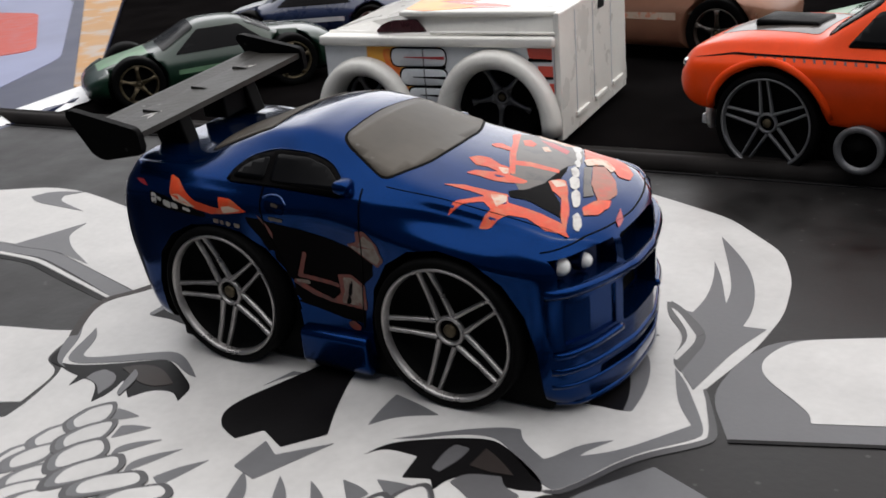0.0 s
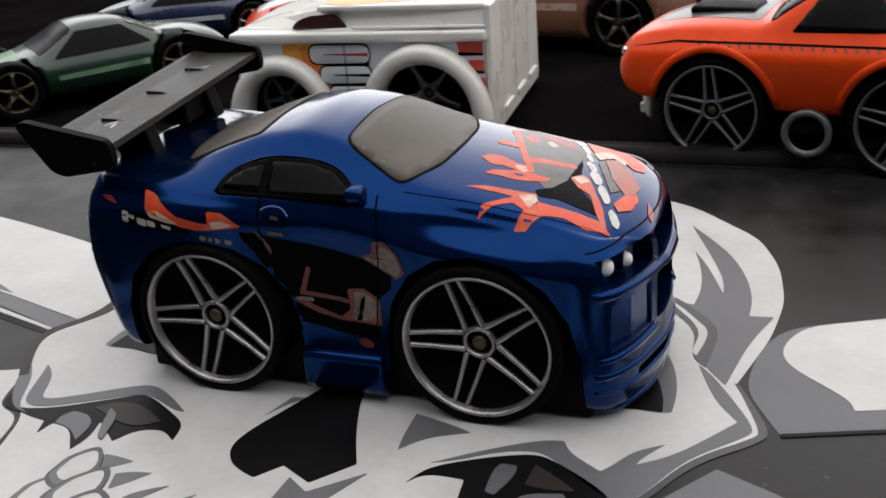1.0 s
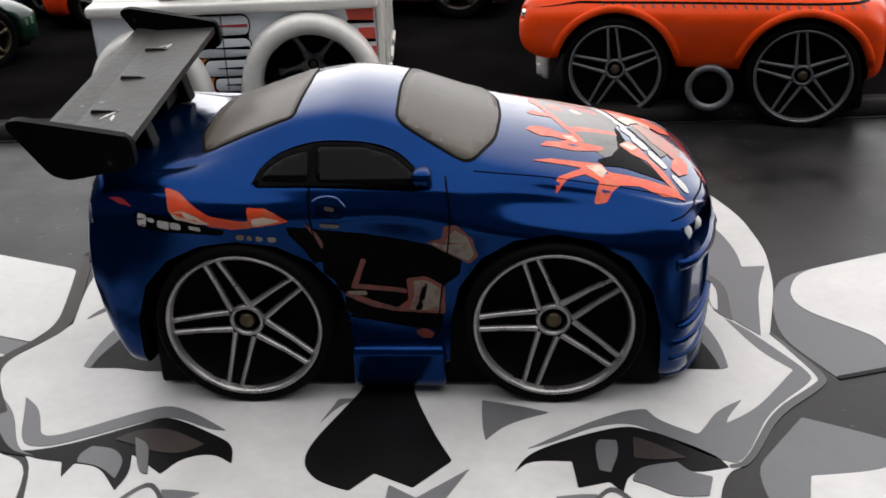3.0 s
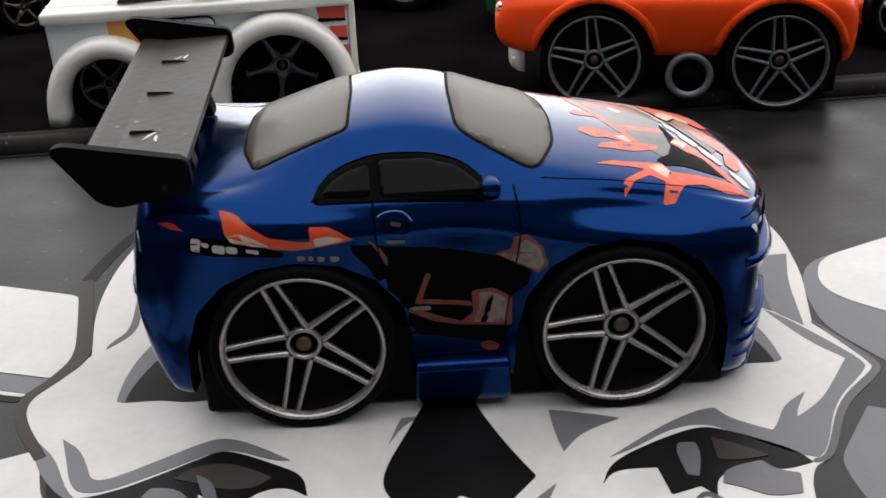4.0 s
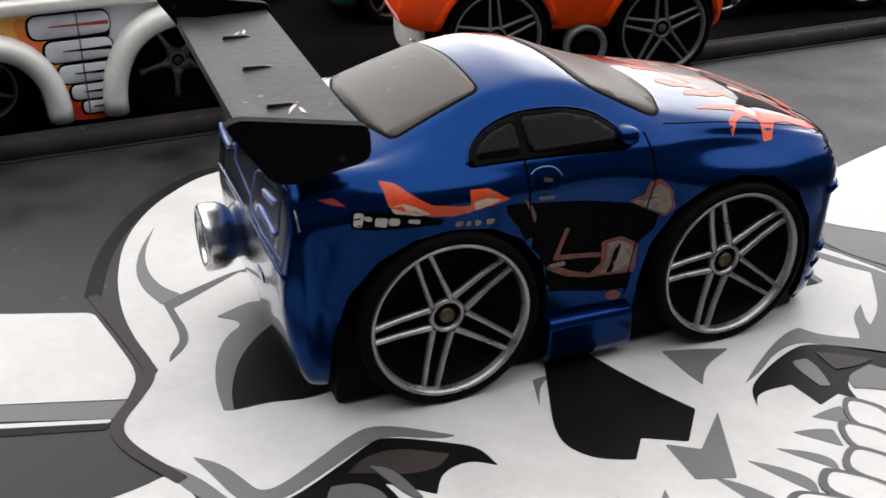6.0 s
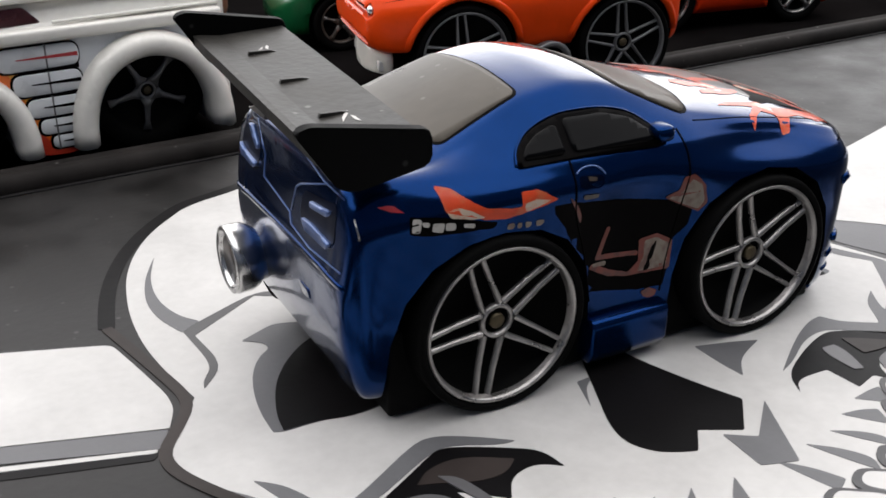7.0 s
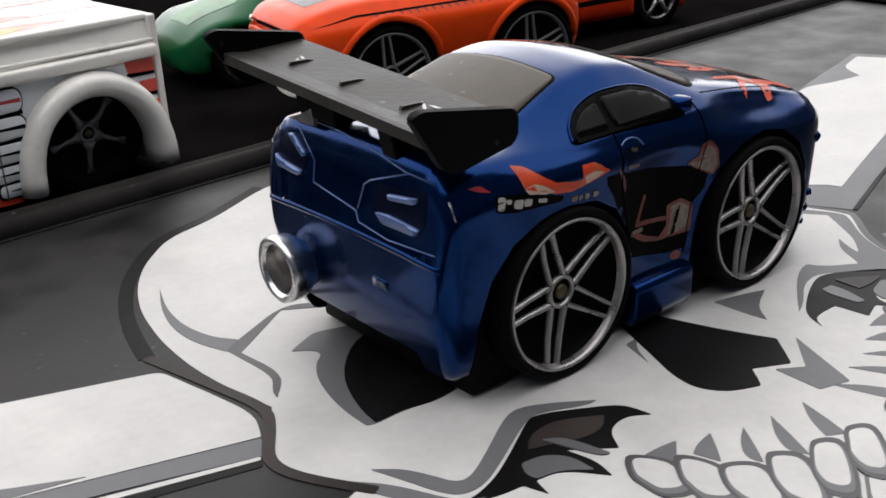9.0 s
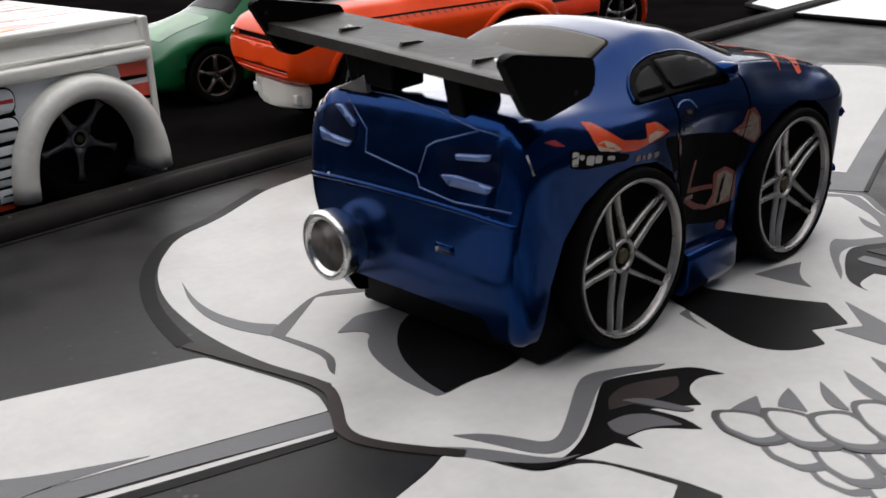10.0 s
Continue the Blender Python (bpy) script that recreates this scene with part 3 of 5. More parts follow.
printed("lobe_key", "dark", 3, [(43.9, 31.9), (44.8, 31.4), (50.5, 24.5), (49.8, 23.6)])
printed("bone", "white", 1, [(-30.4, 28.4), (-31.4, 28.8), (-47.6, 34.6), (-62, 39), (-72, 41.5), (-80, 41.5), (-92, 36), (-97, 24), (-75, 17.5), (-62, 17.8), (-52.1, 17.7), (-28.5, 10.4), (-26.9, 14.2), (-28.2, 20.8), (-29.5, 26.6), (-29.8, 27.8)])
printed("bone_edge", "grey", 1, [(-28.6, 10.2), (-30.0, 7.6), (-42.3, 11.8), (-52.8, 15), (-62, 14.6), (-75, 14.5), (-97, 20), (-97, 24), (-75, 17.5), (-62, 17.6), (-52, 17.5)])
printed("bone_glint", "white", 2, [(-30.2, 7.6), (-30.5, 7.1), (-42.4, 10.6), (-52.6, 13.6), (-62, 13.8), (-62, 14.6), (-53, 14.6)])
printed("bone_key", "black", 1, [(-30.0, 7.3), (-30.9, 6.2), (-42.4, 9.3), (-53.4, 12.6), (-62, 12.4), (-62, 13.6), (-53, 13.7), (-42.4, 10.4)])
printed("bone_swirl", "grey", 2, [(-62.5, 17), (-57.5, 29), (-56.5, 24), (-53, 21), (-50, 19.0), (-43, 15.4), (-52, 17.6)])
printed("bone_curl", "grey", 2, [(-71, 41.2), (-78, 39.5), (-79.5, 36), (-76, 34), (-63, 33.2), (-72, 36), (-73.5, 38.5)])
printed("bone_shade", "grey", 1, [(58.1, 25.6), (70.1, 31.1), (77.7, 33.6), (112, 45), (140, 52), (146, 40), (140, 30), (101, 17), (79.9, 10.1), (73.5, 8.3), (58.9, 3.6), (55.0, 11.3), (55.7, 19.6)])
printed("bone", "white", 2, [(70.2, 30.8), (60.4, 26.6), (58.3, 22.0), (58.3, 18.9), (59.7, 16.4), (63.4, 13.1), (65.3, 11.1), (65.7, 9.4), (73.0, 11.7), (79.5, 13.8), (101, 20.5), (138, 32), (143, 40), (138, 50), (128, 47), (124, 41), (116, 42), (110, 44), (77.7, 33.6)])
printed("bone_key", "black", 2, [(58.9, 3.6), (73.5, 8.3), (79.9, 10.1), (101, 17), (140, 30), (140, 29.3), (101, 16.3), (79.9, 9.5), (73.6, 7.7), (59.1, 3.0)])
printed("bone", "white", 1, [(-33.7, -4.1), (-29.4, -3.3), (-27.0, -2.4), (-25.6, -3.9), (-24.7, -7.4), (-23.7, -10.0), (-19.5, -11.4), (-18.1, -18.6), (-21.7, -20.1), (-39.1, -5.3)])
printed("bone_shade", "grey", 1, [(47.8, -11.7), (50.0, -8.6), (53.8, -3.5), (60.2, -6.5), (63.4, -8.6), (48.5, -18.4)])
printed("bone", "white", 2, [(52.5, -12.5), (58.1, -11.8), (60.7, -10.6), (65.0, -6.9), (67.7, -14.6), (50.9, -19.0)])
printed("cheek_shade", "grey", 2, [(-21.6, -9.4), (-24.1, -3.8), (-26.6, -0.9), (-26.0, -4.5), (-22.3, -9.7), (-19.4, -10.5)])

# two rows of scale-like teeth and the gum spikes above them, mirrored about the skull's middle
def inset(points, share, toward):
    c = sum((Vector(p) for p in points), Vector((0, 0))) / len(points)
    return [tuple(c + (Vector(p) - c) * share + (Vector(points[0]) - c) * toward) for p in points]


def teeth():
    cells = [[(-6.7, -14.6), (-4.7, -17.9), (-6.6, -21.4), (-8.9, -20.4), (-9.1, -18.2), (-8.7, -16.4)],
             [(-3.7, -17.4), (-2.3, -21.0), (-5.0, -25.0), (-7.1, -23.4), (-6.8, -21.0), (-5.9, -19.2)],
             [(-2.0, -20.8), (0.4, -23.4), (-2.6, -28.2), (-4.9, -26.4), (-4.9, -24.2), (-3.9, -22.2)],
             [(2.3, -22.5), (3.9, -25.2), (-0.8, -30.6), (-2.4, -28.2), (-1.4, -25.6), (0.2, -23.8)],
             [(6.6, -24.0), (8.1, -26.0), (2.8, -30.6), (1.0, -29.2), (2.0, -27.0), (4.2, -25.2)],
             [(10.6, -24.8), (12.2, -26.6), (7.2, -31.2), (5.4, -30.0), (6.4, -27.6), (8.4, -26.0)]]
    for s in (-1, 1):
        m = lambda x, y: (x, y) if s < 0 else (28 - x, y)
        for i, cell in enumerate(cells):
            low = Vector(cell[2]) + Vector((-1.5, 1.6)) - Vector(cell[0])
            under = inset([tuple(Vector(p) + low) for p in cell], 0.86, 0.14)
            deep = inset([tuple(Vector(p) + (Vector(under[2]) + Vector((-1.0, 1.2)) - Vector(under[0]))) for p in under], 0.9, 0.1)
            for row, (shape, high, step) in enumerate(((cell, 0.2, 0.012), (under, 0.12, 0.012), (deep, 0.09, 0.004))):
                top = high + step * i
                printed("tooth_edge", ("dark", "slate", "grey")[row], 2, [m(*p) for p in inset(shape, 1.04, 0.0)], True, top)
                printed("tooth_shade", "grey", 2, [m(*p) for p in inset(shape, 0.85, -0.02)], True, top + step * 0.3)
                printed("tooth", "white", 3, [m(*(Vector(p) + Vector((0.22, 0.12)))) for p in inset(shape, 0.74, 0.06)], True, top + step * 0.6)
        for a, tip, b in (((-5.6, -15.3), (-1.8, -15.7), (-4.4, -17.8)), ((-2.4, -18.0), (1.3, -17.0), (-1.6, -20.4)), ((0.4, -21.4), (4.2, -18.4), (0.9, -22.9)),
                          ((3.8, -23.2), (7.6, -18.9), (4.7, -24.9)), ((8.2, -24.2), (11.7, -19.5), (9.9, -25.2))):
            mid = ((a[0] + tip[0]) / 2 - 0.4, (a[1] + tip[1]) / 2 + 0.2)
            printed("gum_spike", "grey", 2, [m(*a), m(*mid), m(*tip), m((b[0] + tip[0]) / 2 + 0.1, (b[1] + tip[1]) / 2), m(*b)])


teeth()


# ---- blue toy car ----
def blue_section(x):
    zb = keys(x, (-15.2, 10.5), (-14.8, 7.5), (-13.9, 3.6), (-12.6, 2.2), (-9, 2.2), (37, 2.0), (40, 0.8), (44, 0.4), (46, 0.8), (46.8, 2.8))
    zc = keys(x, (-15.2, 15.8), (-14.8, 17.4), (-14.2, 23.2), (-13.4, 24.8), (-5, 24.9), (0.5, 27.0), (5.2, 28.6), (10, 29.2), (14.6, 28.5), (19, 26.7), (23, 25.2), (30, 23.9), (37, 22.4), (41, 21.2), (44, 20.1), (45.4, 19.2), (46.2, 17.8), (46.8, 15))
    hw = keys(x, (-15.2, 13.4), (-14.8, 14.3), (-13.9, 14.9), (-12, 15.2), (39, 15.3), (41.0, 15.1), (42.4, 14.4), (43.6, 13.1), (44.9, 10.3), (46, 6.4), (46.8, 2.8))
    zs = keys(x, (-15.2, 14.8), (-14.8, 16.4), (-14.2, 20.6), (-12.5, 21.6), (0, 21.8), (15, 21.0), (30, 19.6), (40, 18.2), (44, 17.6), (46, 15.4), (46.8, 12))
    ht = min(keys(x, (-15, 10), (-12, 12.4), (-5, 10.4), (5, 8.8), (14, 8.8), (23, 11), (30, 11.5), (42, 11), (46, 6)), hw * 0.8)
    zt = zc - keys(x, (-15, 0.4), (-12, 0.5), (-5, 0.9), (5, 0.85), (14, 0.8), (23, 0.95), (30, 1.1), (42, 0.8), (46, 0.5))
    hb = min(keys(x, (-15, 12), (-12, 13.8), (-5, 13.4), (0, 13.7), (20, 13.7), (30, 13.6), (42, 12.8), (46, 7)), hw * 0.92) - 0.95 * math.exp(-(((x - 31) / 7) ** 4))
    zbelt = keys(x, (-15.2, 15.2), (-14.8, 16.8), (-14.2, 22.6), (-12.5, 23.4), (-4, 23.2), (0, 23.0), (20, 22.6), (30, 21.4), (40, 19.8), (44, 18.8), (46, 16.6), (46.8, 13.4))
    tuck = 1.5 * math.exp(-(((x - 15) / 6.5) ** 2))
    hip = 0.3 * math.exp(-(((x + 1) / 7) ** 2)) + 0.35 * math.exp(-(((x - 31) / 6) ** 2))
    slope = math.exp(-(((x - 31) / 7) ** 4))
    return [(0, zb), (hw * 0.76, zb), (hw * 0.915, zb + 1.1), (hw * 0.965 - tuck, zb + (zs - zb) * 0.46), (hw - 0.2 - 0.8 * tuck, zs - 3.2), (hw + hip - 0.4 * tuck, zs - 1.3), (hw + hip - 0.35 - 0.2 * tuck - 0.75 * slope, zs - 0.15), (hw - 1.0 + 0.5 * hip - 1.35 * slope, max(zs + 0.5, zbelt - 0.75) - 0.1 * slope), (hb + 0.15, zbelt - 0.12), (hb - 0.3, zbelt + 0.3), ((hb + ht) / 2, (zbelt + zt) / 2 + 0.15), (ht + 0.35, zt - 0.4), (ht - 0.35, zt + 0.12), (ht * 0.5, zt + (zc - zt) * 0.72), (0, zc)]


blue_car = thing("toy_car", 0, 14.2, 0, 0, "dark blue die-cast tuner car with flame decals and black wing", "toy car")
stations = [-15.2, -15.0, -14.8, -14.2, -13.4, -12.6, -10, -7, -4.5, -2, 0.5, 3, 5.2, 7.6, 10, 12.4, 14.6, 17, 19, 21, 23, 26, 30, 34, 37, 40, 41.6, 42.6, 43.6, 44.9, 45.6, 46.2, 46.6, 46.8]
WR = 8.75
ARCH = {0: [(-11.4, -6), (-11.4, 4.5), (-11.0, 9), (-9.6, 13), (-7, 15.8), (-3.6, 17.4), (0, 17.85), (3.8, 17.3), (7, 15.5), (9.2, 12.6), (10.1, 8.5), (10.3, 4), (10.3, -6)],
        30: [(19.8, -6), (19.8, 4), (20.1, 8.5), (21, 12.4), (23.2, 15.8), (26.4, 17.9), (30, 18.5), (33.8, 17.8), (37.2, 15.6), (39.4, 12.2), (40.4, 8), (40.6, 4), (40.6, -6)]}
arches = [prism(ARCH[x], 23, "y", 7 if s > 0 else -30) for x in (0, 30) for s in (-1, 1)]
mouth = [box(43.6, 60, -5.2, 5.2, 8.6, 13.6, 0.4), box(43.6, 60, -4.8, 4.8, 15.2, 18.2, 0.4), box(44.6, 60, -9, 9, 4.0, 5.0, 0.3), box(-30, -8.5, -9.4, 10.5, -5, 5.6, 0.6)]
for s in (-1, 1):
    mouth.append(prism([(39.4, s * 13.9), (41.5, s * 11.9), (43.2, s * 9.0), (44.1, s * 7.0), (44.2, s * 5.9), (60, s * 5.9), (60, s * 13.7)], 2.9, "z", 15.45))
    mouth.append(prism([(42.7, s * 13.2), (44.5, s * 10.0), (45.6, s * 6.4), (60, s * 6.4), (60, s * 13.2)], 4.6, "z", 9.0))
shell = settled(loft(stations, blue_section), arches + mouth, 2)
blue_tree = tree_of(shell)
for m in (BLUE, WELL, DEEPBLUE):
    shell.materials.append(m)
blue_plain = settled(loft(stations, blue_section), (), 2)
plain_tree = tree_of(blue_plain)
# cut faces carry shade as colour: near-black arches and mouth, dark blue lamp recesses
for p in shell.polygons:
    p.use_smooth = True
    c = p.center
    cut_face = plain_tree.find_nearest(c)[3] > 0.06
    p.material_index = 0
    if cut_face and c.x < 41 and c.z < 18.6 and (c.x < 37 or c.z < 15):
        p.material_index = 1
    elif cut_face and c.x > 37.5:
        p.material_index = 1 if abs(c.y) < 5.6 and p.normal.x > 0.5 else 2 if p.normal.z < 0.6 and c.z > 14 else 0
keep_curve(shell, blue_plain)
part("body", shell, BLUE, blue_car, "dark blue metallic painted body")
part("chassis", box(-10.5, 41, -12.6, 12.6, 0.45, 9, 0.4), BLACK, blue_car)

for wx in (0, 30):
    for s in (-1, 1):
        wheel(blue_car, wx + (-0.15 if wx == 0 else 0.1), s * 14.3, 8.78, WR, 5.5, 7.7, s, "double", 39 if wx == 0 else 36, None, 1.3)

part("windscreen", laid(blue_tree, "top", rounded([(15.3, -8.6), (22.3, -11.4), (24.4, -6), (24.8, 0), (24.4, 6), (22.3, 11.4), (15.3, 8.6), (15.0, 0)], 1.6), 0.14, 1.2, 0.5), SMOKE, blue_car, "smoky beige windscreen")
part("windscreen_seal", laid(blue_tree, "top", rounded([(15.05, -8.85), (22.5, -11.75), (24.7, -6.2), (25.1, 0), (24.7, 6.2), (22.5, 11.75), (15.05, 8.85), (14.75, 0)], 1.7), 0.05, 1.2), INK, blue_car)
part("rear_window", laid(blue_tree, "top", rounded([(5.1, -8.0), (-3.4, -9.2), (-4.6, -5), (-4.8, 0), (-4.6, 5), (-3.4, 9.2), (5.1, 8.0), (5.4, 0)], 0.8), 0.14, 1.2, 0.5), SMOKE, blue_car, "smoky beige rear window")
part("rear_window_seal", laid(blue_tree, "top", rounded([(5.35, -8.25), (-3.6, -9.5), (-4.9, -5.2), (-5.1, 0), (-4.9, 5.2), (-3.6, 9.5), (5.35, 8.25), (5.65, 0)], 0.9), 0.05, 1.2), INK, blue_car)
for side in ("right", "left"):
    part("window_trim", laid(blue_tree, side, rounded([(1.8, 22.9), (8, 22.8), (17.6, 22.4), (18.1, 23.3), (15.4, 25.2), (12.2, 26.0), (8, 26.1), (4.6, 25.3), (2.6, 24.2)], 0.9), 0.2, 0.5, 0.3), INK, blue_car, "black window surround")
    part("trim_edge", laid_line(blue_tree, side, [(1.9, 23.1), (2.6, 24.2), (4.6, 25.4), (8, 26.2), (12.2, 26.1), (15.4, 25.3), (17.8, 23.6)], 0.11, 0.1), BLUE, blue_car, "raised blue window edge")
    part("rear_quarter_window", laid(blue_tree, side, rounded([(2.7, 23.3), (7.1, 23.2), (7.1, 25.4), (5.0, 24.9), (3.4, 24.1)], 0.5), 0.3, 0.5, 0.2), DARKGLASS, blue_car, "dark quarter window")
    part("side_window", laid(blue_tree, side, rounded([(7.9, 23.2), (16.7, 22.8), (17.2, 23.4), (15.0, 24.9), (12.2, 25.6), (7.9, 25.7)], 0.6), 0.3, 0.5, 0.2), DARKGLASS, blue_car, "dark side window")
    s = -1 if side == "right" else 1
    mirror = box(16.9, 18.8, s * 13.3 - 1.2, s * 13.3 + 1.2, 22.8, 24.4, 0.65, 3)
    join(mirror, box(17.6, 18.8, s * 12.6 - 1.0, s * 12.6 + 1.0, 22.4, 23.4, 0.2))
    part("mirror", mirror, BLUE, blue_car, "dark blue door mirror")
    part("door_line", laid_line(blue_tree, side, [(7.3, 23.2), (7.3, 21.6), (7.6, 18), (9.2, 13), (10.2, 8)], 0.1), INK, blue_car)
    part("hood_line", laid_line(blue_tree, "top", [(22.6, s * 12.0), (28, s * 11.6), (36, s * 11.2), (42.5, s * 10.6)], 0.07, 0.0), INK, blue_car)
    part("door_line", laid_line(blue_tree, side, [(20.0, 23.4), (20.4, 20), (20.0, 16), (19.2, 11), (18.8, 7)], 0.1), INK, blue_car)
    part("sill", prism([(s * 12, 6.2), (s * 14.5, 6.0), (s * 14.95, 5.4), (s * 14.85, 2.2), (s * 14.2, 1.1), (s * 12, 1.1)], 9.2, "x", 10.2, 0.3), BLUE, blue_car, "blue stepped side sill")

part("door_art", laid(blue_tree, "right", rounded([(5.0, 19.4), (6.9, 19.2), (12.7, 18.2), (18.8, 16.9), (21.4, 15.7), (21.2, 14.0), (19.7, 12.7), (19.4, 9.3), (19.1, 7.6), (16.0, 7.7), (9.9, 9.1), (8.7, 11.5), (7.7, 14.4), (6.5, 16.8), (5.2, 18.5)], 0.22, 2), 0.0272, 0.6, 0.0, 0.035), INK, blue_car, "black door graphic")
part("flame_decal", laid(blue_tree, "right", rounded([(-6.4, 23.0), (-4.9, 22.6), (-3.4, 21.5), (-2.1, 20.7), (0.2, 20.2), (1.6, 20.1), (1.5, 21.4), (3.3, 21.3), (5.4, 20.0), (3.4, 19.6), (0.1, 19.2), (-2.2, 19.6), (-3.9, 20.3), (-5.9, 21.0), (-6.1, 22.1)], 0.22, 2), 0.0294, 0.6, 0.0, 0.035), FLAME, blue_car, "orange flame decal")
part("flame_decal", laid(blue_tree, "right", rounded([(-5.8, 21.0), (-4.8, 21.2), (-3.4, 20.7), (-2.1, 19.8), (-4.0, 19.9), (-5.3, 20.3)], 0.22, 2), 0.0316, 0.6, 0.0, 0.035), CREAM, blue_car)
part("flame_decal", laid(blue_tree, "right", rounded([(1.8, 20.3), (3.0, 20.5), (4.7, 20.1), (3.0, 19.7), (1.9, 19.5)], 0.22, 2), 0.0338, 0.6, 0.0, 0.035), CREAM, blue_car)
part("lettering_ground", laid(blue_tree, "right", rounded([(-9.2, 21.2), (-6.0, 20.6), (-2.2, 19.5), (-0.8, 19.1), (-1.1, 18.6), (-4.1, 18.8), (-7.2, 19.1), (-9.2, 19.6)], 0.22, 2), 0.0360, 0.6, 0.0, 0.035), INK, blue_car)
part("lettering_bar", laid(blue_tree, "right", rounded([(-8.9, 21.0), (-8.1, 20.8), (-8.3, 19.6), (-9.1, 19.8)], 0.22, 2), 0.0382, 0.6, 0.0, 0.035), LETTER, blue_car)
part("lettering_bar", laid(blue_tree, "right", rounded([(-8.1, 20.6), (-7.4, 20.4), (-7.4, 20.0), (-8.1, 20.2)], 0.22, 2), 0.0404, 0.6, 0.0, 0.035), LETTER, blue_car)
part("lettering_bar", laid(blue_tree, "right", rounded([(-7.1, 20.3), (-6.0, 20.1), (-6.1, 19.2), (-7.2, 19.5)], 0.22, 2), 0.0426, 0.6, 0.0, 0.035), LETTER, blue_car)
part("lettering_bar", laid(blue_tree, "right", rounded([(-5.9, 20.1), (-4.9, 19.9), (-5.0, 19.2), (-6.0, 19.4)], 0.22, 2), 0.0448, 0.6, 0.0, 0.035), LETTER, blue_car)
part("lettering_bar", laid(blue_tree, "right", rounded([(-4.2, 19.7), (-3.1, 19.5), (-3.1, 19.0), (-4.2, 19.3)], 0.22, 2), 0.0470, 0.6, 0.0, 0.035), LETTER, blue_car)
part("lettering_bar", laid(blue_tree, "right", rounded([(0.2, 18.7), (1.0, 18.6), (0.9, 18.1), (0.2, 18.1)], 0.22, 2), 0.0492, 0.6, 0.0, 0.035), BONE, blue_car)
part("lettering_bar", laid(blue_tree, "right", rounded([(1.2, 18.6), (1.7, 18.5), (1.7, 18.0), (1.2, 18.0)], 0.22, 2), 0.0514, 0.6, 0.0, 0.035), BONE, blue_car)
part("lettering_bar", laid(blue_tree, "right", rounded([(2.0, 18.5), (2.7, 18.4), (2.6, 17.9), (2.0, 17.9)], 0.22, 2), 0.0536, 0.6, 0.0, 0.035), BONE, blue_car)
part("lettering_bar", laid(blue_tree, "right", rounded([(3.1, 18.4), (4.0, 18.3), (3.9, 17.8), (3.2, 17.8)], 0.22, 2), 0.0558, 0.6, 0.0, 0.035), BONE, blue_car)
part("flame_decal", laid(blue_tree, "right", rounded([(-11.8, 22.3), (-10.5, 22.3), (-9.4, 21.5), (-10.7, 21.8)], 0.22, 2), 0.0580, 0.6, 0.0, 0.035), RED, blue_car)
part("flame_decal", laid(blue_tree, "right", rounded([(6.6, 19.8), (7.4, 19.3), (8.3, 17.6), (8.2, 16.8), (7.5, 18.4)], 0.22, 2), 0.0602, 0.6, 0.0, 0.035), BURNT, blue_car)
part("flame_decal", laid(blue_tree, "right", rounded([(18.1, 17.3), (19.6, 17.9), (19.8, 19.2), (21.0, 19.4), (22.4, 18.1), (23.0, 16.1), (22.1, 15.2), (20.1, 16.2)], 0.22, 2), 0.0624, 0.6, 0.0, 0.035), BURNT, blue_car)
part("flame_decal", laid(blue_tree, "right", rounded([(18.5, 17.2), (19.9, 17.6), (20.8, 18.9), (22.0, 18.2), (22.6, 16.3), (22.0, 15.5), (20.1, 16.4)], 0.22, 2), 0.0646, 0.6, 0.0, 0.035), BONE, blue_car)
part("flame_decal", laid(blue_tree, "right", rounded([(15.9, 13.2), (17.9, 13.5), (19.7, 12.5), (19.6, 9.4), (17.3, 9.4), (14.7, 9.5), (12.1, 10.2), (9.8, 11.6), (10.2, 12.1), (12.4, 10.8), (14.9, 9.9), (16.0, 10.8)], 0.22, 2), 0.0668, 0.6, 0.0, 0.035), BURNT, blue_car)
part("flame_decal", laid(blue_tree, "right", rounded([(16.6, 12.9), (17.9, 13.1), (19.3, 12.2), (19.2, 9.8), (17.3, 9.7), (16.0, 9.7), (16.6, 11.3)], 0.22, 2), 0.0690, 0.6, 0.0, 0.035), BONE, blue_car)
part("flame_decal", laid(blue_tree, "right", rounded([(17.6, 12.7), (18.0, 12.6), (17.3, 9.7), (16.6, 9.6)], 0.22, 2), 0.0712, 0.6, 0.0, 0.035), INK, blue_car)
part("flame_decal", laid(blue_tree, "right", rounded([(11.7, 15.6), (12.2, 15.4), (11.2, 12.7), (15.9, 12.0), (15.9, 11.5), (10.5, 12.3)], 0.22, 2), 0.0734, 0.6, 0.0, 0.035), BURNT, blue_car)
part("flame_decal", laid(blue_tree, "right", rounded([(10.2, 12.0), (12.0, 11.9), (12.0, 11.4), (10.3, 11.6)], 0.22, 2), 0.0756, 0.6, 0.0, 0.035), BONE, blue_car)
part("flame_decal", laid(blue_tree, "right", rounded([(16.5, 7.3), (17.4, 7.7), (18.5, 7.2), (18.1, 6.5), (17.1, 6.6)], 0.22, 2), 0.0778, 0.6, 0.0, 0.035), BURNT, blue_car)
part("door_badge", laid(blue_tree, "right", rounded([(8.7, 21.3), (9.7, 21.1), (9.7, 20.8), (8.8, 20.9)], 0.22, 2), 0.0800, 0.6, 0.0, 0.035), TAUPE, blue_car)
part("door_badge", laid(blue_tree, "right", rounded([(8.2, 19.7), (10.0, 19.5), (10.0, 19.1), (8.3, 19.2)], 0.22, 2), 0.0822, 0.6, 0.0, 0.035), TAUPE, blue_car)
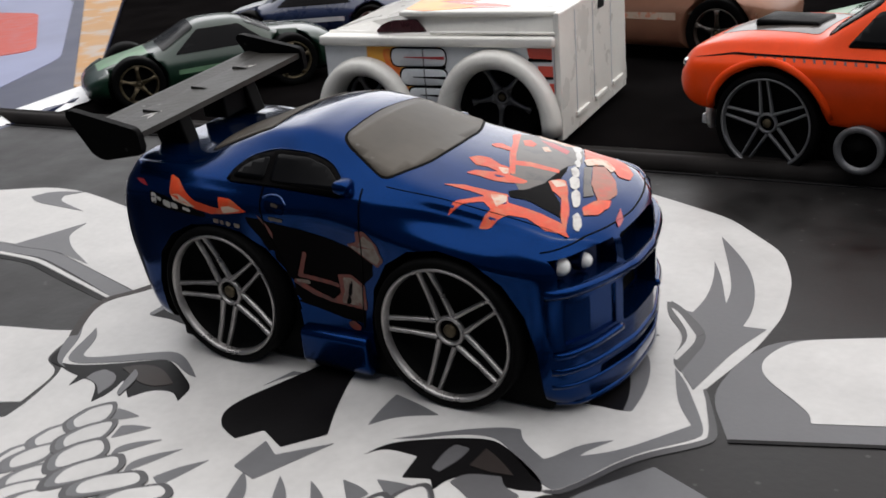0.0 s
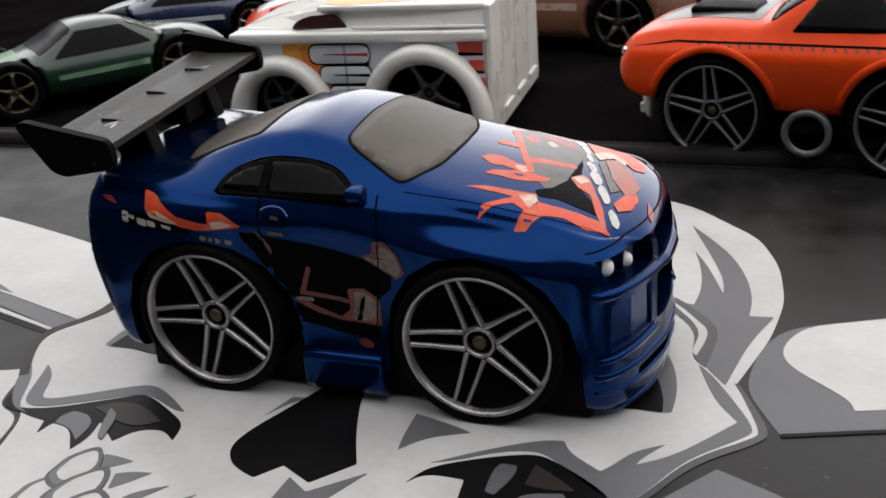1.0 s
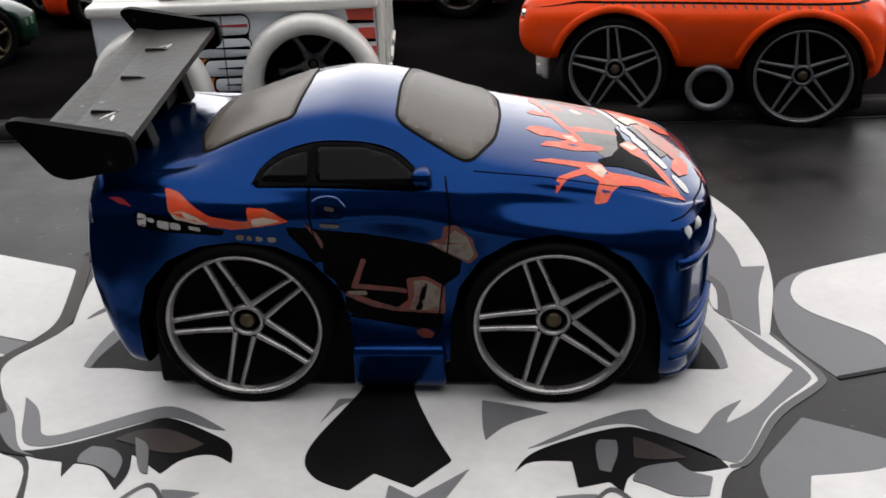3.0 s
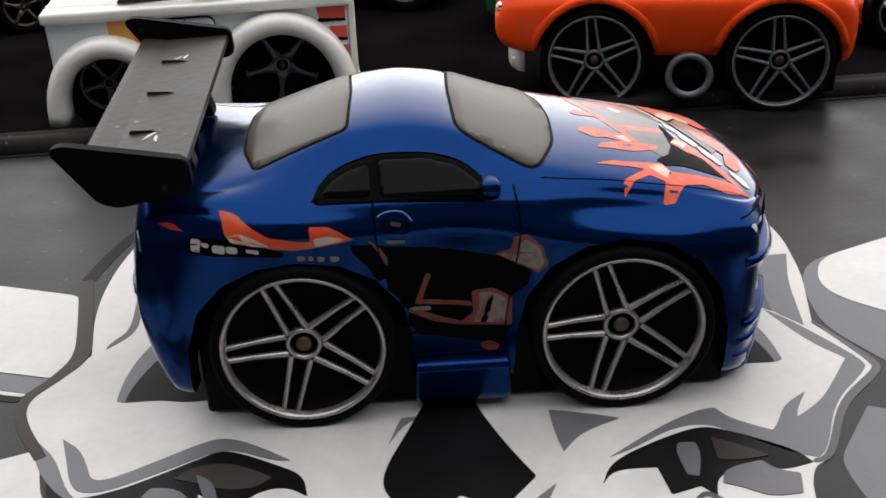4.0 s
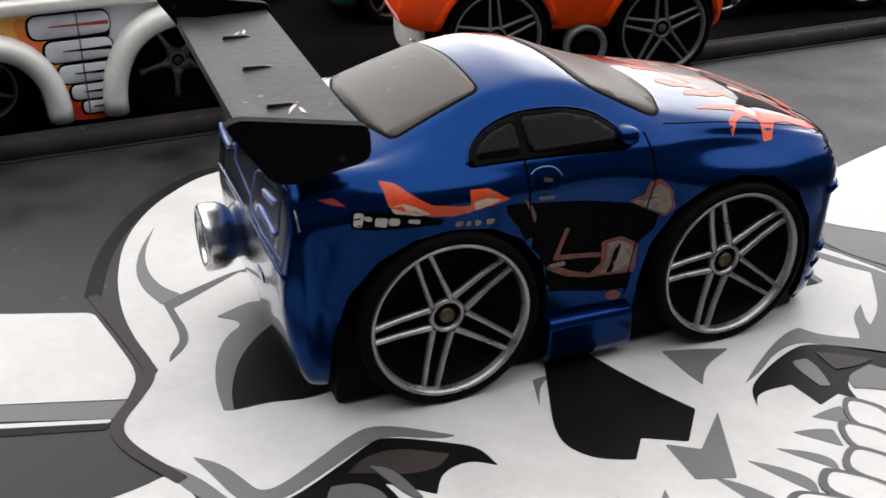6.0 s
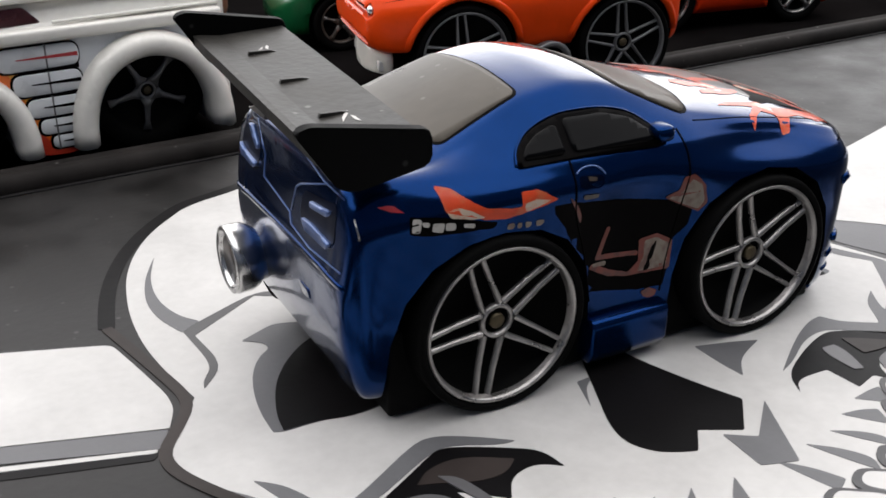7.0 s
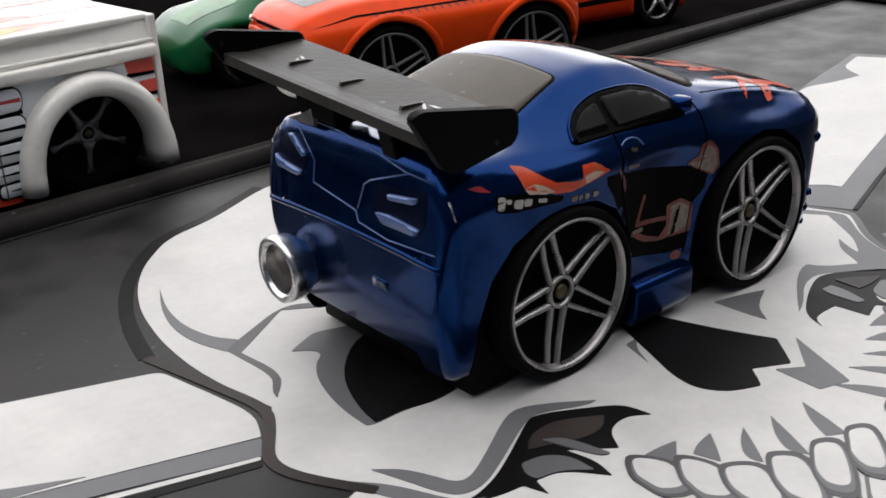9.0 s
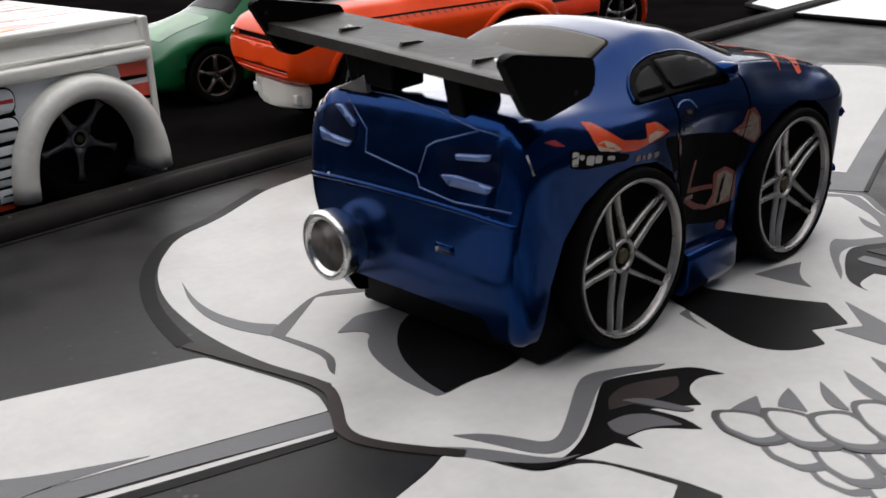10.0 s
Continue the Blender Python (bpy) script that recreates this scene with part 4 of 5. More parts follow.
part("door_handle", laid_line(blue_tree, "right", [(7.6, 21.7), (8.2, 22.0), (9.1, 22.1), (10.0, 21.9), (10.7, 21.2)], 0.09, 0.03), PALEBLUE, blue_car, "worn pale door handle edge")
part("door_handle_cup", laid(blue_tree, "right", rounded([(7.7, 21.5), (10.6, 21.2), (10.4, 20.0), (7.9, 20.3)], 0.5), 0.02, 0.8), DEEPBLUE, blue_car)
part("hood_panel", laid(blue_tree, "top", rounded([(28.2, 9.0), (29.5, 10.9), (31.5, 11.0), (33.9, 10.7), (34.8, 11.4), (36.3, 9.2), (37.7, 5.2), (36.9, 3.1), (36.8, 1.0), (36.8, -3.1), (36.1, -5.5), (35.3, -6.2), (33.1, -3.5), (32.0, -0.3), (30.7, 2.2), (29.5, 5.7)], 0.22, 2), 0.0272, 0.6, 0.0, 0.04), TAUPE, blue_car, "taupe hood panel print")
part("hood_flame", laid(blue_tree, "top", rounded([(27.7, 8.2), (28.1, 9.7), (29.4, 6.5), (31.2, 1.9), (33.4, -3.2), (32.8, -3.2), (30.6, 1.4), (29.1, 5.4)], 0.22, 2), 0.0294, 0.6, 0.0, 0.04), FLAME, blue_car, "salmon orange flame print")
part("hood_flame", laid(blue_tree, "top", rounded([(31.8, 0.2), (33.3, 1.0), (36.7, 1.3), (37.1, 0.4), (33.9, -0.2), (32.3, -0.9)], 0.22, 2), 0.0316, 0.6, 0.0, 0.04), FLAME, blue_car)
part("hood_flame", laid(blue_tree, "top", rounded([(29.3, 11.2), (31.2, 11.5), (33.9, 11.5), (35.0, 10.6), (34.1, 9.5), (32.0, 9.9), (30.4, 10.1)], 0.22, 2), 0.0338, 0.6, 0.0, 0.04), CREAM, blue_car)
part("hood_panel", laid(blue_tree, "top", rounded([(30.8, 9.2), (32.3, 9.3), (35.0, 8.1), (35.4, 6.5), (33.3, 7.4), (31.7, 8.4)], 0.22, 2), 0.0360, 0.6, 0.0, 0.04), RED, blue_car)
part("hood_flame", laid(blue_tree, "top", rounded([(29.6, 7.0), (30.1, 8.0), (31.3, 7.2), (31.5, 5.7), (30.6, 5.4)], 0.22, 2), 0.0382, 0.6, 0.0, 0.04), FLAME, blue_car)
part("hood_flame", laid(blue_tree, "top", rounded([(32.2, 6.5), (32.6, 7.3), (33.7, 6.1), (33.2, 5.2)], 0.22, 2), 0.0404, 0.6, 0.0, 0.04), CREAM, blue_car)
part("hood_flame", laid(blue_tree, "top", rounded([(27.6, 2.8), (28.2, 4.0), (29.8, 3.5), (30.4, 2.4), (29.0, 2.4), (28.3, 2.3)], 0.22, 2), 0.0426, 0.6, 0.0, 0.04), FLAME, blue_car)
part("hood_flame", laid(blue_tree, "top", rounded([(28.9, -5.9), (29.5, -4.7), (30.9, -4.2), (31.7, -3.6), (30.2, -3.3), (28.9, -3.6), (27.5, -2.4), (28.1, -1.3), (29.3, -1.0), (31.1, -1.9), (32.3, -2.0), (33.0, -3.5), (35.2, -3.7), (35.1, -4.5), (33.5, -5.4), (31.9, -5.8), (30.6, -5.7)], 0.22, 2), 0.0448, 0.6, 0.0, 0.04), FLAME, blue_car)
part("hood_flame", laid(blue_tree, "top", rounded([(28.0, -9.3), (29.9, -8.3), (32.5, -8.0), (34.7, -7.6), (35.4, -9.0), (36.8, -9.0), (38.7, -8.9), (41.2, -9.1), (42.7, -10.4), (40.4, -11.1), (38.2, -10.5), (36.3, -11.0), (34.9, -12.7), (33.8, -12.8), (34.4, -11.0), (33.1, -10.2), (31.5, -11.3), (30.2, -12.7), (30.4, -11.4), (32.0, -10.0), (32.8, -9.2), (31.3, -9.1), (29.3, -9.2)], 0.22, 2), 0.0470, 0.6, 0.0, 0.04), FLAME, blue_car)
part("hood_flame", laid(blue_tree, "top", rounded([(33.8, -9.1), (34.5, -8.7), (35.4, -9.2), (34.8, -9.9)], 0.22, 2), 0.0492, 0.6, 0.0, 0.04), BLUE, blue_car)
part("hood_flame", laid(blue_tree, "top", rounded([(31.5, -4.5), (32.3, -4.3), (33.0, -4.3), (32.1, -4.9)], 0.22, 2), 0.0514, 0.6, 0.0, 0.04), BLUE, blue_car)
part("hood_flame", laid(blue_tree, "top", rounded([(31.1, -2.7), (32.2, -2.2), (32.7, -3.4), (32.3, -3.8)], 0.22, 2), 0.0536, 0.6, 0.0, 0.04), CREAM, blue_car)
part("hood_flame", laid(blue_tree, "top", rounded([(33.1, -8.5), (34.7, -7.9), (35.2, -9.0), (34.7, -10.5), (34.1, -9.7)], 0.22, 2), 0.0558, 0.6, 0.0, 0.04), CREAM, blue_car)
part("hood_panel", laid(blue_tree, "top", rounded([(34.4, -6.9), (35.9, -5.5), (36.8, -3.1), (36.9, 1.3), (36.9, 3.0), (37.3, 2.0), (37.7, -1.0), (38.1, -3.9), (39.7, -5.7), (41.0, -8.3), (39.0, -7.9), (36.8, -7.5), (35.1, -7.9)], 0.22, 2), 0.0580, 0.6, 0.0, 0.04), INK, blue_car)
part("hood_flame", laid(blue_tree, "top", rounded([(36.9, -2.3), (37.6, -0.9), (38.5, -1.0), (41.2, -6.9), (42.3, -10.6), (40.9, -8.4), (39.4, -4.7), (38.1, -3.9)], 0.22, 2), 0.0602, 0.6, 0.0, 0.04), FLAME, blue_car)
part("hood_flame", laid(blue_tree, "top", rounded([(37.0, -2.0), (38.1, -0.7), (38.8, -1.8), (38.1, -3.0)], 0.22, 2), 0.0624, 0.6, 0.0, 0.04), CREAM, blue_car)
part("jaw_print", laid(blue_tree, "top", rounded([(34.62, 9.58), (34.45, 11.31), (35.28, 10.79), (36.03, 9.21), (35.99, 7.93), (35.44, 8.38)], 0.3, 2), 0.0646, 0.6, 0.0, 0.04), LETTER, blue_car)
part("jaw_print", laid(blue_tree, "top", rounded([(35.89, 7.66), (35.89, 8.75), (36.59, 7.87), (37.22, 6.23), (37.01, 5.49)], 0.3, 2), 0.0668, 0.6, 0.0, 0.04), LETTER, blue_car)
part("jaw_print", laid(blue_tree, "top", rounded([(36.88, 5.03), (36.81, 6.14), (37.49, 5.36), (38.05, 3.73), (37.68, 3.53)], 0.3, 2), 0.0690, 0.6, 0.0, 0.04), LETTER, blue_car)
part("jaw_print", laid(blue_tree, "top", rounded([(37.47, 2.48), (37.46, 3.67), (38.32, 2.95), (38.95, 1.30), (38.61, 0.60)], 0.3, 2), 0.0712, 0.6, 0.0, 0.04), LETTER, blue_car)
part("jaw_print", laid(blue_tree, "top", rounded([(38.40, -0.20), (38.37, 1.09), (39.06, 1.01), (39.93, -0.90), (39.86, -1.97), (39.38, -1.94)], 0.3, 2), 0.0734, 0.6, 0.0, 0.04), LETTER, blue_car)
part("jaw_print", laid(blue_tree, "top", rounded([(39.76, -2.97), (39.80, -1.70), (40.40, -2.05), (41.40, -4.30), (41.44, -5.30), (41.01, -5.48)], 0.3, 2), 0.0756, 0.6, 0.0, 0.04), LETTER, blue_car)
part("jaw_print", laid(blue_tree, "top", rounded([(41.69, -7.11), (41.77, -6.05), (42.53, -6.94), (43.10, -8.28), (43.01, -9.24), (42.41, -8.88)], 0.3, 2), 0.0778, 0.6, 0.0, 0.04), LETTER, blue_car)
part("hood_flame", laid(blue_tree, "top", rounded([(35.7, 10.7), (37.6, 10.5), (39.3, 11.1), (41.1, 10.3), (42.7, 8.0), (43.1, 6.0), (42.0, 5.4), (40.8, 6.7), (38.8, 7.5), (37.8, 5.9)], 0.22, 2), 0.0800, 0.6, 0.0, 0.04), FLAME, blue_car)
part("hood_flame", laid(blue_tree, "top", rounded([(37.4, 6.4), (38.2, 8.4), (39.3, 8.8), (40.9, 7.2), (41.0, 5.7), (39.5, 7.0), (38.4, 5.0)], 0.22, 2), 0.0822, 0.6, 0.0, 0.04), CREAM, blue_car)
part("hood_panel", laid(blue_tree, "top", rounded([(38.9, 5.5), (39.9, 6.7), (42.1, 4.0), (43.4, 1.1), (43.3, -1.0), (42.5, -2.3), (40.6, 0.7)], 0.22, 2), 0.0844, 0.6, 0.0, 0.04), RUST, blue_car)
part("hood_panel", laid(blue_tree, "top", rounded([(38.3, 4.3), (38.9, 5.2), (40.5, 0.7), (41.8, -1.5), (41.1, -2.8)], 0.22, 2), 0.0866, 0.6, 0.0, 0.04), TAUPE, blue_car)
part("hood_flame", laid(blue_tree, "top", rounded([(41.8, -4.9), (42.3, -2.4), (43.5, -0.9), (43.8, -2.4), (43.5, -4.8), (42.5, -6.2)], 0.22, 2), 0.0888, 0.6, 0.0, 0.04), FLAME, blue_car)
part("hood_badge", laid(blue_tree, "top", rounded([(45.0, -3.8), (44.6, -1.2), (45.4, -2.6), (45.5, -4.3)], 0.22, 2), 0.0910, 0.6, 0.0, 0.04), RED, blue_car)
part("trunk_line", laid_line(blue_tree, "rear", [(7.4, 24.5), (2.2, 24.5), (-3.5, 24.0), (-8.7, 23.1), (-12.6, 22.8)], 0.09, 0.03, False), PALEBLUE, blue_car)
part("trunk_line", laid_line(blue_tree, "rear", [(8.6, 23.7), (5.4, 21.1), (5.5, 18.9), (-1.7, 17.9), (-2.2, 16.9), (-6.8, 16.4), (-13.4, 16.7)], 0.09, 0.03, False), PALEBLUE, blue_car)
part("trunk_line", laid_line(blue_tree, "rear", [(-2.0, 18.2), (-2.9, 20.7), (-3.9, 21.3), (-9.1, 23.0)], 0.09, 0.03, False), PALEBLUE, blue_car)
part("quarter_line", laid_line(blue_tree, "rear", [(-14.1, 21.6), (-14.8, 19.9)], 0.1, 0.03, False), SILVER, blue_car)
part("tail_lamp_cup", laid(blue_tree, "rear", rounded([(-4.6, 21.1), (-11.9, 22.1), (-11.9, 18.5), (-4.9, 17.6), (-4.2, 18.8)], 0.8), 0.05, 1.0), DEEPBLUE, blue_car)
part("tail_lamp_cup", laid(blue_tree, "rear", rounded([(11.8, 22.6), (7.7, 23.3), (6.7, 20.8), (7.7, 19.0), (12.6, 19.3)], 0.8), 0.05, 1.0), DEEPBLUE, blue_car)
part("tail_lamp", laid(blue_tree, "rear", rounded([(-5.0, 18.6), (-7.0, 18.8), (-11.4, 18.5), (-10.8, 17.8), (-6.1, 17.8)], 0.3), 0.35, 0.8, 0.3), PALEBLUE, blue_car, "pale worn blue tail lamp edge")
part("tail_lamp", laid(blue_tree, "rear", rounded([(-6.7, 20.7), (-10.9, 21.2), (-10.6, 20.6), (-6.9, 20.2)], 0.3), 0.35, 0.8, 0.3), PALEBLUE, blue_car, "pale worn blue tail lamp edge")
part("tail_lamp", laid(blue_tree, "rear", rounded([(12.4, 20.4), (11.0, 19.9), (7.4, 19.6), (7.9, 19.0), (11.9, 19.2)], 0.3), 0.35, 0.8, 0.3), PALEBLUE, blue_car, "pale worn blue tail lamp edge")
part("tail_lamp", laid(blue_tree, "rear", rounded([(10.2, 22.8), (9.0, 23.0), (6.8, 21.5), (7.2, 21.0)], 0.3), 0.35, 0.8, 0.3), PALEBLUE, blue_car, "pale worn blue tail lamp edge")
for s in (-1, 1):
    for x, y, r, z in ((42.3, 11.68, 1.0, 16.95), (43.75, 9.0, 0.82, 16.75)):
        bulb = lathe([(0.01, r * 0.9), (r * 0.45, r * 0.8), (r * 0.8, r * 0.5), (r, 0), (r * 1.02, -r * 1.2)], "x", 20)
        for v in bulb.verts:
            v.co += Vector((x, s * y, z))
        part("head_lamp", bulb, LAMP, blue_car, "white painted twin head lamp")
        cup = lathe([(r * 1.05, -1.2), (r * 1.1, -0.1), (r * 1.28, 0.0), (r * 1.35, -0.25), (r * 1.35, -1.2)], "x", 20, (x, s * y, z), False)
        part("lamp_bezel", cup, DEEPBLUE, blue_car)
    part("bumper_step", laid_line(blue_tree, "front", [(s * 5.6, 8.2), (s * 9.5, 8.0), (s * 13.9, 7.8)], 0.42, 0.1), BLUE, blue_car)
part("hood_gap", laid_line(blue_tree, "front", [(-13.6, 19.0), (-9, 19.3), (-5.4, 19.2), (0, 19.0), (5.4, 19.2), (9, 19.3), (13.6, 19.0)], 0.11, 0.0), INK, blue_car)
part("bumper_bar", laid_line(blue_tree, "front", [(-14.6, 14.9), (-9, 14.6), (-4, 14.3), (0, 14.2), (4, 14.3), (9, 14.6), (14.6, 14.9)], 0.62, -0.1), BLUE, blue_car)
part("front_splitter", laid_line(blue_tree, "front", [(-14.4, 1.5), (-9, 1.3), (0, 1.3), (9, 1.3), (14.4, 1.5)], 0.5, -0.15), BLUE, blue_car)
part("front_lip", laid_line(blue_tree, "front", [(-14.4, 5.9), (-9, 5.8), (0, 5.8), (9, 5.8), (14.4, 5.9)], 0.45, -0.1), BLUE, blue_car)
part("front_crease", laid_line(blue_tree, "front", [(-13.6, 4.0), (-9, 3.9), (0, 3.9), (9, 3.9), (13.6, 4.0)], 0.25, 0.0), BLUE, blue_car)
part("rear_ledge", laid_line(blue_tree, "rear", [(-14.0, 15.4), (-8, 15.7), (0, 15.8), (8, 15.7), (14.0, 15.4)], 0.4, -0.2), BLUE, blue_car)
part("badge", laid(blue_tree, "rear", rounded([(-6.6, 11.2), (-4.2, 11.2), (-4.2, 12.2), (-6.6, 12.2)], 0.3), 0.06, 0.8, 0.1), BLUE, blue_car)


# prints follow the body's even curve
for ob in list(blue_car.children):
    if ob.name.split(".")[0] in {"flame_decal", "hood_flame", "hood_panel", "jaw_print", "hood_badge", "door_art", "lettering_bar", "lettering_ground", "tail_lamp_cup", "chip"}:
        lay_even(ob.data, blue_plain)

# black wing
wing = new("wing")
wing.parent = blue_car
wing.matrix_basis = pose(-12.8, 0, 29.6, 3.9, -2.0, 0)
blade = loft([-4.6, -4.0, -2, 0.5, 3, 4.2, 4.6], lambda x: [(0, -0.9 + 0.0 * x), (16.2, -0.9), (16.2, -0.2 + 0.35 * (x < -3)), (0, -0.2 + 0.35 * (x < -3))])
part("blade", settled(blade, (), 0), WINGTOP, wing, "scuffed black plastic wing blade", False)
# black block added between the struts to give the shade under the blade
part("gap_shade_block", box(-1.6, 2.4, 1.2, 6.4, -4.6, -0.7, 0.3), BLACK, wing, "", False)
for s in (-1, 1):
    part("end_plate", prism(rounded([(-6.4, 2.2), (-5.2, 2.6), (5.0, 0.4), (5.0, -2.6), (-1.6, -3.6), (-3.2, -3.0)], 0.7), 0.9, "y", s * 16.2 - 0.45, 0.2), BLACK, wing, "black plastic end plate", False)
    part("strut", prism([(-2.2, -0.6), (2.6, -0.6), (3.6, -5.4), (-1.2, -5.4)], 2.2, "y", s * 6.6 - 1.1, 0.25), BLACK, wing, "", False)
for fy in (-9, 0, 8.5):
    part("fin", prism([(-1.5, -0.25), (1.5, -0.25), (0.6, 0.02), (-1.3, 0.16)], 0.35, "y", fy), WINGTOP, wing, "", False)

for sx, sy, long, turn in ((0.6, -9.6, 2.6, 60), (1.2, -10.4, 1.6, 100), (-0.2, 9.3, 2.4, 50), (0.9, 9.9, 1.4, 80), (-3.0, -13.2, 0.8, 55)):
    c, d = Vector((sx, sy)), Vector((math.cos(radians(turn)), math.sin(radians(turn))))
    w = Vector((-d.y, d.x)) * 0.22
    part("scuff", prism([tuple(c - d * long / 2), tuple(c - d * long * 0.1 + w), tuple(c + d * long / 2), tuple(c + d * long * 0.2 - w * 0.8)], 0.05, "z", -0.2), LETTER, wing, "", False)

# worn spots where the paint has chipped
dice = random.Random(12)
for side, a, b, size in (("rear", 13.2, 22.6, 0.4), ("rear", 12.2, 22.9, 0.25), ("rear", 13.6, 21.4, 0.3), ("rear", 11.0, 15.9, 0.2)):
    spot = [(a + size * dice.uniform(0.5, 1.3) * math.cos(k * 0.9), b + size * dice.uniform(0.4, 1.0) * math.sin(k * 0.9)) for k in range(7)]
    part("chip", laid(blue_tree, side, spot, 0.09, 0.6), LETTER, blue_car)

part("trunk_fin", prism([(10.2, 24.5), (6.8, 25.5), (5.4, 26.4), (5.2, 24.5)], 0.6, "x", -14.3, 0.12), SILVER, blue_car, "worn pale fin on the trunk edge", False)

# exhaust
tip = lathe([(2.5, -12.4), (2.7, -15.2), (3.2, -15.8), (3.5, -16.4), (3.6, -17.8), (3.5, -18.3), (3.15, -18.45), (2.75, -18.2), (2.6, -17.6)], "x", 40, (0, 8.4, 9.6))
part("exhaust", tip, CHROME, blue_car, "chromed exhaust tip")
part("exhaust_bore", lathe([(2.66, -17.9), (2.3, -15.6), (0.01, -15.2)], "x", 30, (0, 8.4, 9.6)), TAUPE, blue_car)

# ---- white toy wagon behind the lip ----
wagon = thing("toy_wagon", -10.2, 111.8, -1.6, 184.4, "white die-cast custom wagon with flared arches and flame side print", "toy car")
ARCH_X = {"rear": (0.8, 11.0, 14.3), "front": (29.3, 9.2, 12.4)}
lower = box(-11, 38.2, -21.5, 21.5, 2.4, 19.8, 0.6)
warch = [lathe([(0.01, s * 40), (w - 0.2, s * 40), (w - 0.2, s * 9), (0.01, s * 9)], "y", 40, (x, 0, 6.4)) for x, w, _ in ARCH_X.values() for s in (-1, 1)]
low_mesh = settled(lower, warch, 0)
low_mesh.materials.append(GREYPAINT)
part("lower_body", low_mesh, GREYPAINT, wagon, "grey-white lower body", False)
part("belt", box(-11.4, 38.6, -22.7, 22.7, 19.7, 21.7, 0.6, 3), WHITEPAINT, wagon)
upper = loft([-11.2, -10, 16, 22, 29, 38], lambda x: [(0, 21.4), (21.7 - 0.05 * max(x, 0), 21.4), (21.1 - 0.06 * max(x, 0), 22.1), (19.9 - 0.1 * max(x, 0), keys(x, (-11, 25.2), (20, 25.2), (24, 24.6), (38, 21.8))), (0, keys(x, (-11, 25.8), (20, 25.8), (24, 25.2), (38, 22.2)))])
part("upper_body", settled(upper, (), 0), WHITEPAINT, wagon, "white roof and upper body", False)
roof = box(-11.6, 21, -20.3, 20.3, 25.1, 26.1, 0.35)
part("roof", roof, WHITEPAINT, wagon, "white roof with worn edges")
for s in (-1, 1):
    for name, (x, wide, tall) in ARCH_X.items():
        arc = []
        for i in range(29):
            a = math.pi * (i / 28)
            arc.append((x + wide * math.cos(a), 0, 3.2 + tall * math.sin(a) ** 0.85))
        fl = bmesh.new()
        prof = [(-1.8, 19), (-1.8, 23.0), (-0.9, 24.4), (0.5, 24.6), (1.5, 23.8), (1.9, 22.2), (1.9, 19)]
        rings = []
        for px_, _, pz in arc:
            d = Vector((px_ - x, 0, pz - 3.2)).normalized()
            rings.append([fl.verts.new((px_ + d.x * o, s * yy, max(pz + d.z * o, 2.0))) for o, yy in prof])
        for a, b in zip(rings, rings[1:]):
            for i in range(len(prof) - 1):
                fl.faces.new((a[i], a[i + 1], b[i + 1], b[i]))
        fl.faces.new(rings[0]), fl.faces.new(rings[-1])
        part("arch_flare", fl, WHITEPAINT, wagon, "rounded white arch flare")
    wheel(wagon, 0.8, s * 19.4, 9.4, 9.4, 6, 6.9, s, "star", 132, DARKRIM)
    wheel(wagon, 30.2, s * 18.4, 8.2, 8.2, 6, 4.8, s, "single", 60, DARKRIM)
    bend = [(29.3 + 10.0 * math.cos(radians(a)), 3.2 + 13.2 * math.sin(radians(a)) ** 0.85) for a in range(96, 181, 12)]
    part("flame_print", prism(bend + [(12, 3.2), (12, 19.5), (bend[0][0], 19.5)], 0.1, "y", s * 21.55 - 0.05), AMBER, wagon, "orange and yellow flame print", False)
    part("flame_print", prism(curve_points([(14.0, 2.8), (18.0, 3.0), (19.6, 6.4), (20.6, 9.6), (22.0, 12.8), (24.0, 15.6), (24.6, 18.6), (22.6, 18.6), (20.4, 13.2), (18.4, 9.0), (16.0, 5.4)], 4), 0.14, "y", s * 21.56 - 0.07), TANGERINE, wagon, "orange flame tongue", False)
    part("flame_print", prism(curve_points([(13.0, 2.6), (18.4, 2.8), (19.6, 5.2), (20.6, 8.4), (18.4, 7.0), (16.8, 4.6)], 4), 0.18, "y", s * 21.57 - 0.09), MARKER, wagon, "red flame tongue", False)
    for i, (end, z, high) in enumerate(((22.7, 17.5, 3.4), (20.9, 13.6, 3.2), (19.4, 10.0, 2.8), (18.0, 7.0, 2.3), (16.6, 4.5, 1.9))):
        part("louvre_edge", prism(rounded([(10.8, z - high / 2 - 0.3), (end + 0.4, z - high / 2 - 0.3), (end + 0.4, z + high / 2 + 0.3), (10.8, z + high / 2 + 0.3)], 1.9), 0.24, "y", s * 21.58 - 0.12), INK, wagon, "", False)
        part("louvre", prism(rounded([(11.0, z - high / 2), (end, z - high / 2), (end, z + high / 2), (11.0, z + high / 2)], high * 0.48, 6), 0.6, "y", s * 21.6 - 0.3, 0.12), GREYPAINT, wagon, "grey-white rounded louvre")
        part("louvre_gap", prism([(11.2, z - 0.35), (end - high * 0.8, z - 0.05), (end - high * 0.8, z + 0.1), (11.2, z + 0.25)], 0.7, "y", s * 21.6 - 0.35), RED if i == 0 else INK, wagon, "", False)
        part("louvre_gap", prism([(11.2, z - high / 2 - 0.45), (end - 2.2, z - high / 2 - 0.15), (11.2, z - high / 2 + 0.15)], 0.7, "y", s * 21.6 - 0.35), INK, wagon, "", False)
    part("panel_gap", box(15.6, 15.85, s * 21.6 - 0.34, s * 21.6 + 0.34, 3.4, 19.4), MATGREY, wagon, "", False)
